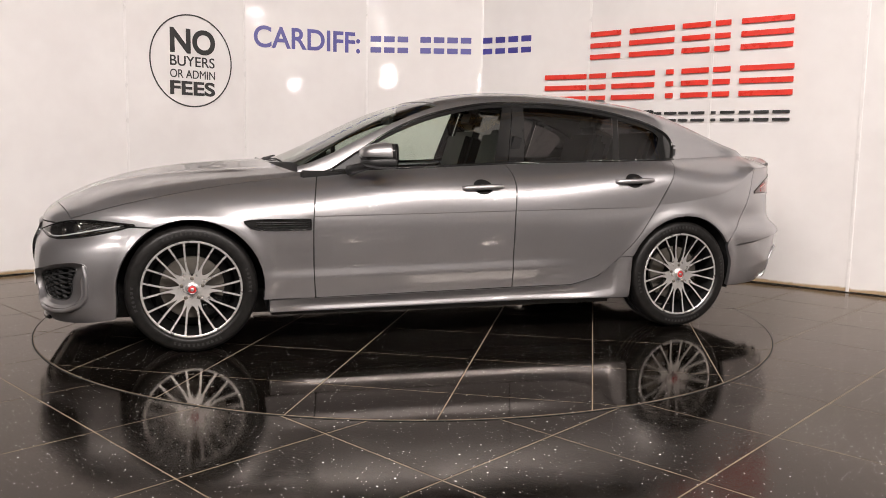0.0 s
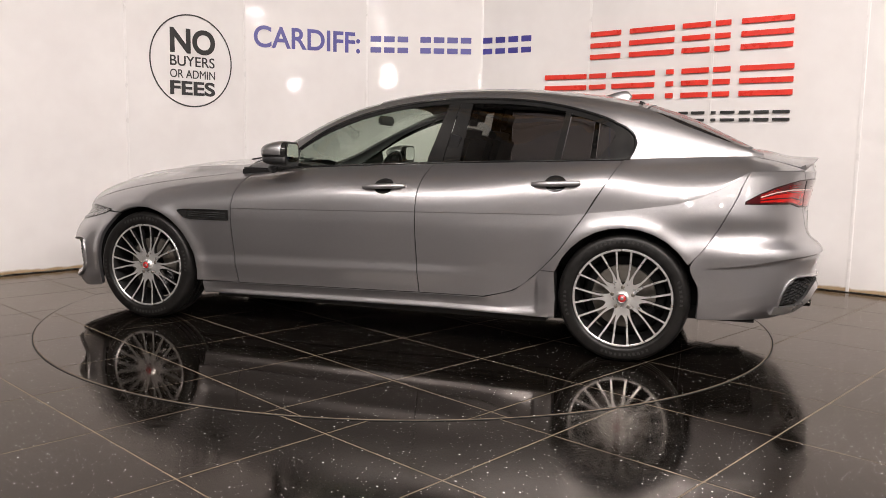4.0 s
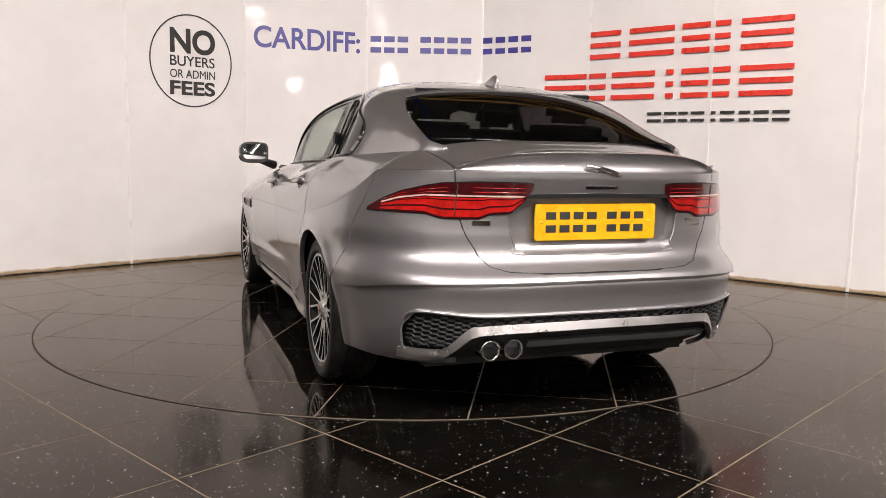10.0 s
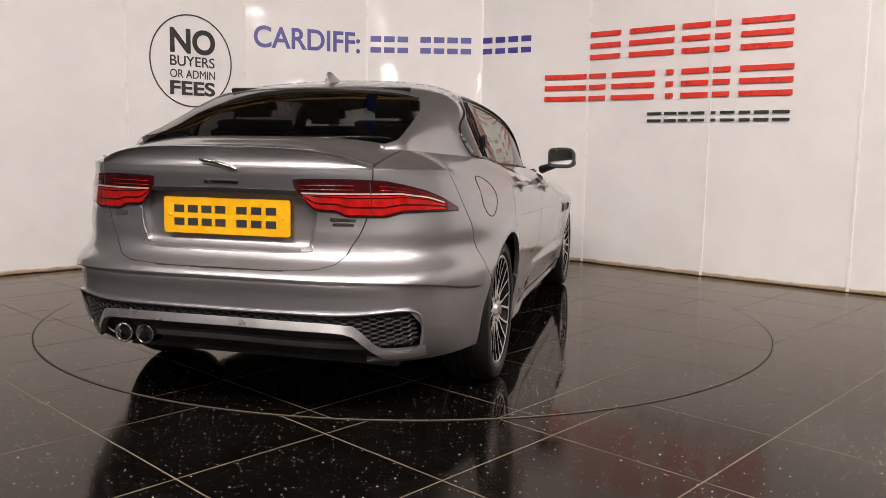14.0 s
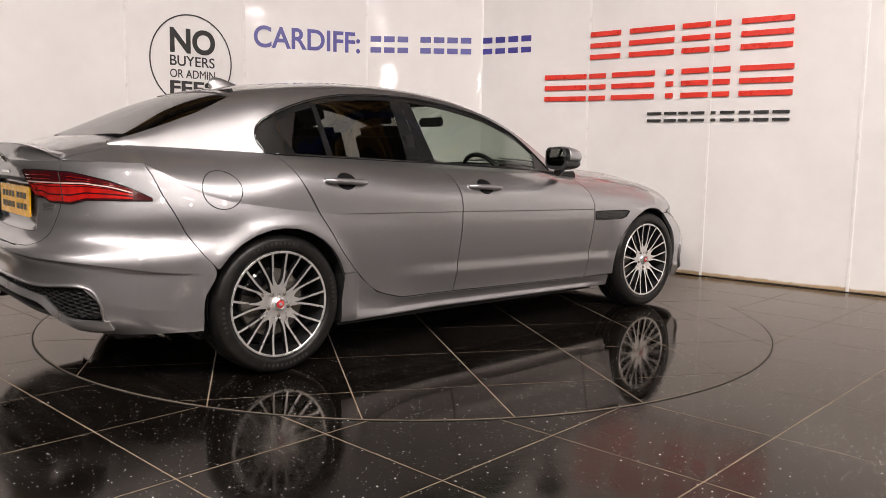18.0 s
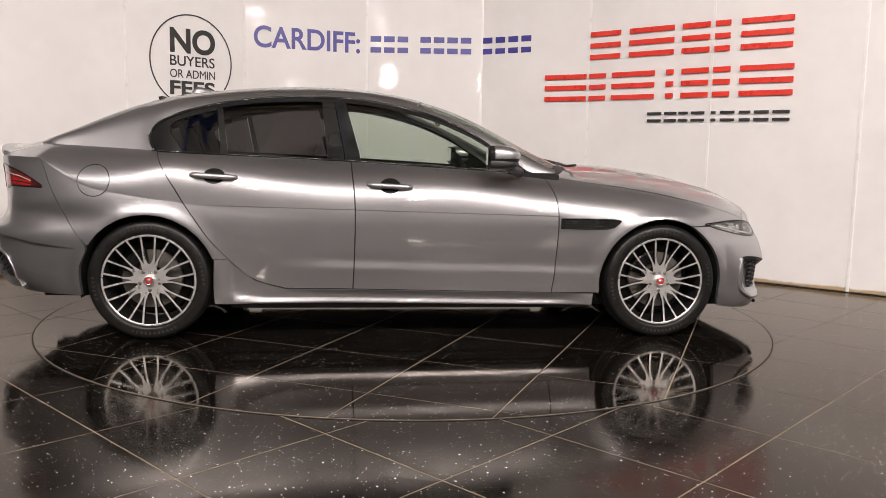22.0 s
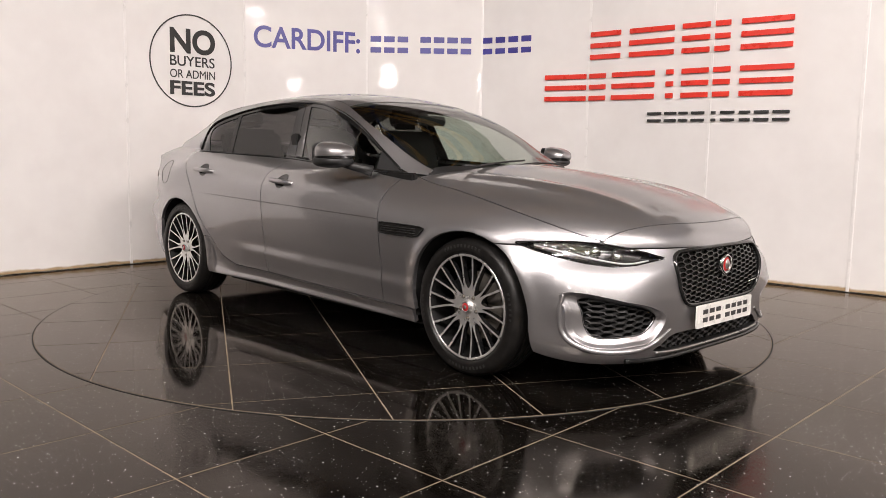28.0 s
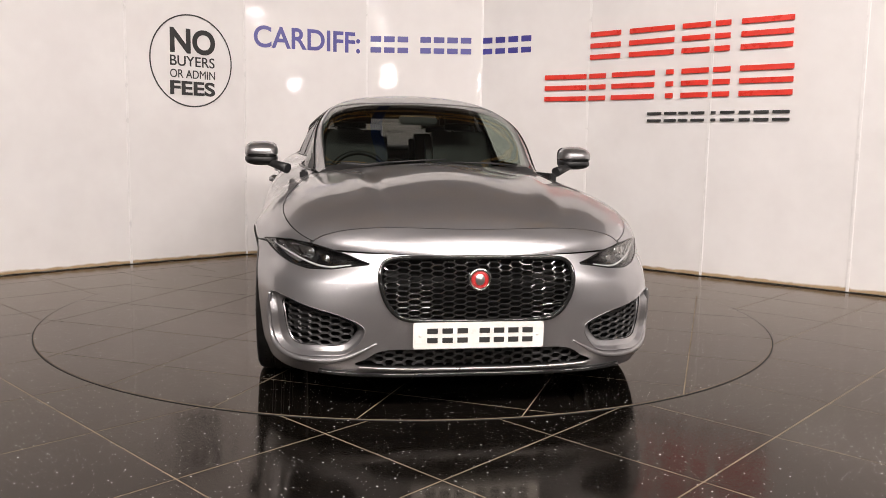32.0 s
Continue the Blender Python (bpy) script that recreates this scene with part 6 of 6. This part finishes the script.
def side_details():
    for sgn in (1, -1):
        mir = sgn < 0
        # door mirrors
        bm = bmesh.new()

        def shape(P):
            P = P.copy()
            P[..., 0] = np.where(P[..., 0] < -0.055, -0.055, P[..., 0])
            P[..., 2] *= 1 - 0.25 * np.clip(P[..., 0] / 0.12, 0, 1)
            P[..., 0] -= 0.25 * P[..., 1] * 0.3
            return P
        blob(bm, (0.455, 0.945, 1.022), (0.115, 0.092, 0.062), 2.8, 24, shape)
        if mir:
            bmesh.ops.scale(bm, vec=(1, -1, 1), verts=bm.verts)
            bmesh.ops.reverse_faces(bm, faces=bm.faces)
        mirror = part("door_mirror", bm, BLACKGLOSS, car, "black door mirror with a grey painted cap")
        bm = bmesh.new()

        def cap(P):
            P = P.copy()
            P[..., 0] = np.maximum(P[..., 0], -0.030)
            P[..., 2] = np.maximum(P[..., 2], -0.014)
            P[..., 2] *= 1 - 0.25 * np.clip(P[..., 0] / 0.12, 0, 1)
            P[..., 0] -= 0.25 * P[..., 1] * 0.3
            return P
        blob(bm, (0.455, 0.945, 1.022), (0.1175, 0.0945, 0.0645), 2.8, 24, cap)
        if mir:
            bmesh.ops.scale(bm, vec=(1, -1, 1), verts=bm.verts)
            bmesh.ops.reverse_faces(bm, faces=bm.faces)
        part("mirror_cap", bm, PAINT, mirror, "grey painted cap")
        bm = bmesh.new()
        blob(bm, (0.452, 0.945, 0.984), (0.113, 0.0935, 0.038), 2.6, 20, shape)
        bmesh.ops.scale(bm, vec=(1, sgn, 1), verts=bm.verts)
        part("mirror_foot", bm, BLACKPLASTIC, mirror)
        bm = bmesh.new()
        tube(bm, [(0.60, sgn * 0.790, 0.932), (0.57, sgn * 0.830, 0.945), (0.53, sgn * 0.875, 0.958), (0.50, sgn * 0.91, 0.968)], [0.030, 0.026, 0.022, 0.018], 12)
        part("mirror_arm", bm, BLACKPLASTIC, mirror)
        bm = bmesh.new()
        pts = rounded(0.868, 1.018, 0.972, 1.070, 0.03)
        a = [bm.verts.new((0.3905 - 0.075 * (y - 0.945), sgn * y, z)) for y, z in pts]
        bm.faces.new(a if sgn > 0 else a[::-1])
        part("mirror_glass", bm, MIRRORGLASS, mirror)
        bm = bmesh.new()
        a = [bm.verts.new((0.3930 - 0.075 * (y - 0.945), sgn * y, z)) for y, z in rounded(0.856, 1.032, 0.955, 1.080, 0.035)]
        bm.faces.new(a if sgn > 0 else a[::-1])
        part("mirror_bezel", bm, BLACKPLASTIC, mirror)
        bm = bmesh.new()
        q = [(0.555 - 0.09 * t ** 2, sgn * (0.90 + 0.128 * t), 0.992 + 0.004 * t) for t in np.linspace(0.2, 1, 12)]
        tube(bm, q, 0.0055, 8)
        part("mirror_lamp", bm, LAMPWHITE, mirror)
        # handles with their cups
        for cx, cz, door in ((-0.132, 0.852, 0), (-1.067, 0.893, 1)):
            owner = DOORS[(0 if not mir else 2) + door]
            bm = bmesh.new()
            ring = [(cx + 0.002 + 0.056 * math.cos(2 * math.pi * k / 40), cz + 0.040 * math.sin(2 * math.pi * k / 40)) for k in range(40)]
            rim = lifted(S, ring, 0.0018)
            dish = lifted(S, [(cx + (x - cx) * 0.55, cz + (z - cz) * 0.55) for x, z in ring], 0.0008)
            vr, vd = [bm.verts.new(q) for q in (mirrored(rim) if mir else rim)], [bm.verts.new(q) for q in (mirrored(dish) if mir else dish)]
            for k in range(40):
                bm.faces.new((vr[k], vr[(k + 1) % 40], vd[(k + 1) % 40], vd[k])).smooth = True
            bm.faces.new(vd)
            bmesh.ops.recalc_face_normals(bm, faces=bm.faces)
            part("handle_cup", bm, ALLOYDARK, owner)
            bm = bmesh.new()
            ts = np.linspace(-1, 1, 25)
            pts = lifted(S, [(cx + 0.125 * t, cz + 0.006 * t * -1) for t in ts], 0.0)
            rows = []
            for t, q in zip(ts, pts):
                out = 0.034 - 0.026 * abs(t) ** 5
                hh = 0.0155 * (1 - 0.45 * abs(t) ** 6)
                rows.append([bm.verts.new((q[0], sgn * (q[1] + out + dy), q[2] + dz)) for dy, dz in ((-0.010, -hh), (0.001, -hh * 0.75), (0.003, 0), (0.001, hh * 0.75), (-0.010, hh), (-0.014, 0))])
            for a, b in zip(rows, rows[1:]):
                for k in range(6):
                    bm.faces.new((a[k], a[(k + 1) % 6], b[(k + 1) % 6], b[k])).smooth = True
            bm.faces.new(rows[0][::-1])
            bm.faces.new(rows[-1])
            bmesh.ops.recalc_face_normals(bm, faces=bm.faces)
            part("door_handle", bm, PAINT, owner, "grey pull handle")
        # side vent
        low = [(0.822, 0.632), (0.95, 0.630), (1.08, 0.630), (1.125, 0.640), (1.158, 0.668)]
        top = [(0.822, 0.684), (0.95, 0.684), (1.08, 0.682), (1.130, 0.680), (1.160, 0.674)]
        bm = bmesh.new()
        skin(bm, ruled(S, low, top, 40, 8), 0.01, 0.002, mir)
        vent = part("side_vent", bm, BLACKGLOSS, car, "gloss black side vent")
        bm = bmesh.new()
        q = lifted(S, outline(low + top[::-1], 6), 0.004)
        tube(bm, mirrored(q) if mir else q, 0.0038, 6, True)
        part("vent_frame", bm, BLACKGLOSS, vent)
        for z in (0.645, 0.657, 0.668):
            bm = bmesh.new()
            q = lifted(S, [(0.84, z), (0.95, z), (1.05, z), (1.10, z + 0.001)], 0.004)
            tube(bm, mirrored(q) if mir else q, 0.002, 6)
            part("vent_slat", bm, BLACKPLASTIC, vent)
        # dark seals behind the shut lines
        for line in (DOOR_FRONT, DOOR_MID, DOOR_REAR):
            pts = refine(line, 60)
            q = lifted(S, pts, -0.013)
            bm = bmesh.new()
            tube(bm, mirrored(q) if mir else q, 0.009, 6)
            part("door_seal", bm, DARKVOID, car)
        q = lifted(S, [(0.80, 0.260), (0.0, 0.272), (-0.4, 0.279), (-0.70, 0.284)], -0.013)
        bm = bmesh.new()
        tube(bm, mirrored(q) if mir else q, 0.009, 6)
        part("door_seal", bm, DARKVOID, car)
        q = lifted(S, [(x, float(HOODLINE(x))) for x in np.linspace(0.80, 1.98, 50)], -0.013)
        bm = bmesh.new()
        tube(bm, mirrored(q) if mir else q, 0.009, 6)
        part("bonnet_seal", bm, DARKVOID, car)
        # trim round the side windows
        xs = np.linspace(0.665, -1.32, 80)
        ends_at = refine([(x, z + 0.004) for x, z in DLO_END], 24)
        q = GS(np.concatenate([xs, [e[0] for e in ends_at]]), np.concatenate([DLO(xs) + 0.006, [e[1] for e in ends_at]]))
        q = q + np.array([0, 0.002, 0.001])
        bm = bmesh.new()
        tube(bm, mirrored(q) if mir else q, 0.0065, 8)
        part("window_trim", bm, BLACKGLOSS, car)
        xs = np.linspace(0.70, -1.415, 60)
        q = S(xs, BELT(xs) - 0.001) + np.array([0, -0.004, 0.003])
        bm = bmesh.new()
        tube(bm, mirrored(q) if mir else q, 0.0065, 8)
        part("belt_trim", bm, BLACKGLOSS, car)
        # triangle behind the mirror
        bm = bmesh.new()
        xx = np.linspace(0.70, 0.50, 14)
        P = ruled(GS, [(x, float(BELT(x)) + 0.001) for x in xx], [(x, max(float(DLO(x)) + 0.004, float(BELT(x)) + 0.003)) for x in xx], 14, 10)
        skin(bm, P, 0.004, 0.001, mir)
        part("mirror_base", bm, BLACKPLASTIC, car)
    # fuel flap on the right flank
    c = [(-1.690 + 0.086 * math.cos(2 * math.pi * k / 60), 0.861 + 0.083 * math.sin(2 * math.pi * k / 60)) for k in range(60)]
    bm = bmesh.new()
    tube(bm, mirrored(lifted(S, c, 0.0)), 0.0022, 6, True)
    part("fuel_flap", bm, ALLOYDARK, car, "round fuel flap joint")
    # roof fin
    bm = bmesh.new()
    rows = []
    for t in np.linspace(0, 1, 16):
        x = -1.165 - 0.165 * t
        zr = float(CENTRE(x)) - 0.006
        hgt = 0.052 * math.sin(min(1.0, t * 1.15) * math.pi / 2) ** 1.5 * (1 - max(0, t - 0.86) * 3.5) + 0.004
        w = 0.022 * math.sin(math.pi * min(1, 0.12 + t * 0.75)) ** 0.6
        rows.append([bm.verts.new((x - 0.02 * f * t, s * w * (1 - f) ** 0.7 + s * 0.0015, zr + hgt * f)) for s, f in ((-1, 0), (-1, 0.35), (-1, 0.7), (-1, 1), (1, 1), (1, 0.7), (1, 0.35), (1, 0))])
    for a, b in zip(rows, rows[1:]):
        for k in range(7):
            bm.faces.new((a[k], a[k + 1], b[k + 1], b[k])).smooth = True
    bm.faces.new(rows[0])
    bm.faces.new(rows[-1][::-1])
    bmesh.ops.recalc_face_normals(bm, faces=bm.faces)
    part("roof_aerial", bm, PAINT, car, "grey shark-fin aerial")
    # cowl and wipers
    k = np.linspace(-1, 1, 41)
    a = G(0.985 - 0.150 * np.abs(k) ** 2.2, 0.972 * k)
    xe, xc = 0.835, 1.005
    b = T(xc + (xe - xc) * np.abs(k) ** 2.2 - 0.0, float(side_y(xe, HOODLINE(xe))) * k)
    a[:, 2] -= 0.006
    b[:, 2] -= 0.022
    b[:, 0] += 0.05
    bm = bmesh.new()
    t = np.linspace(0, 1, 5)
    skin(bm, a[:, None] + (b - a)[:, None] * t[None, :, None], 0.005, flange=False)
    part("cowl", bm, BLACKPLASTIC, car)
    for y0, y1 in ((-0.50, 0.10), (0.02, 0.62)):
        bm = bmesh.new()
        q = G(np.array([0.975, 0.955, 0.94, 0.925]), np.linspace(y0, y1, 4) / 0.78) + np.array([0.004, 0, 0.012])
        tube(bm, q, 0.0055, 6)
        wiper = part("wiper", bm, BLACKPLASTIC, car, "black wiper")
        bm = bmesh.new()
        tube(bm, [(1.0, y0, 0.975), tuple(q[0]), tuple(q[1])], 0.008, 6)
        part("wiper_arm", bm, BLACKPLASTIC, wiper)


def cabin_inside():
    for x, ys in ((-0.05, (0.37, -0.37)), (-0.98, (0.36, -0.36))):
        for y in ys:
            bm = bmesh.new()
            box(bm, x - 0.24, x + 0.28, y - 0.24, y + 0.24, 0.60, 0.74, bevel=0.05)
            seat = part("seat", bm, LEATHER, car, "black leather seat")
            bm = bmesh.new()
            m = Matrix.Translation((x - 0.26, y, 0.68)) @ Matrix.Rotation(radians(-17), 4, "Y")
            box(bm, -0.07, 0.07, -0.235, 0.235, 0.0, 0.52, m, 0.045)
            part("backrest", bm, LEATHER, seat)
            bm = bmesh.new()
            box(bm, -0.045, 0.045, -0.125, 0.125, 0.54, 0.68, m, 0.035)
            part("headrest", bm, LEATHER, seat)
    bm = bmesh.new()
    box(bm, 0.52, 0.93, -0.70, 0.70, 0.66, 0.90, bevel=0.06)
    dash = part("dashboard", bm, LEATHER, car, "black dashboard")
    bm = bmesh.new()
    m = Matrix.Translation((0.36, -0.37, 0.86)) @ Matrix.Rotation(radians(65), 4, "Y")
    pts = [m @ Vector((0.185 * math.cos(2 * math.pi * k / 40), 0.185 * math.sin(2 * math.pi * k / 40), 0)) for k in range(40)]
    tube(bm, pts, 0.015, 8, True)
    wheel = part("steering_wheel", bm, LEATHER, dash, "black steering wheel")
    bm = bmesh.new()
    blob(bm, m @ Vector((0, 0, 0)), (0.04, 0.11, 0.06), 2.5, 12)
    part("wheel_boss", bm, LEATHER, dash)
    bm = bmesh.new()
    box(bm, 0.20, 0.225, -0.12, 0.12, 1.205, 1.265, bevel=0.012)
    part("inside_mirror", bm, BLACKPLASTIC, car, "rear-view mirror")
    bm = bmesh.new()
    box(bm, -1.85, -1.25, -0.60, 0.60, 0.93, 0.97, bevel=0.01)
    part("parcel_shelf", bm, LEATHER, car)
    # roof lining
    k = np.linspace(-1, 1, 25)
    X = np.linspace(0.04, -1.46, 30)
    P = G(X[None, :] + 0 * k[:, None], 0.80 * k[:, None] + 0 * X[None, :])
    P[..., 2] -= 0.035
    bm = bmesh.new()
    skin(bm, P, 0.004, flange=False)
    part("headliner", bm, HEADLINER, car)
    for sgn in (1, -1):
        bm = bmesh.new()
        box(bm, -1.35, 0.85, sgn * 0.70 - 0.02, sgn * 0.70 + 0.02, 0.45, 0.93, bevel=0.01)
        part("door_card", bm, LEATHER, car)


side_panels()
ends()
cabin()
front_details()
tail_details()
side_details()
cabin_inside()


def motions():
    """The disc turns at an even pace and carries the car."""
    rows_disc, rows_car = [], []
    for k in range(33):
        t = float(k)
        a = 195.442 - 8.68955 * t
        rows_disc.append((t, pose(0, 0, 0, 0, 0, a)))
        rows_car.append((t, pose(0, 0, 0, 0, 0, a) @ pose(-0.0405, 0.0148, 0)))
    walk(turntable, rows_disc)
    walk(car, rows_car)


outer_tiles()
disc_tiles()
motions()
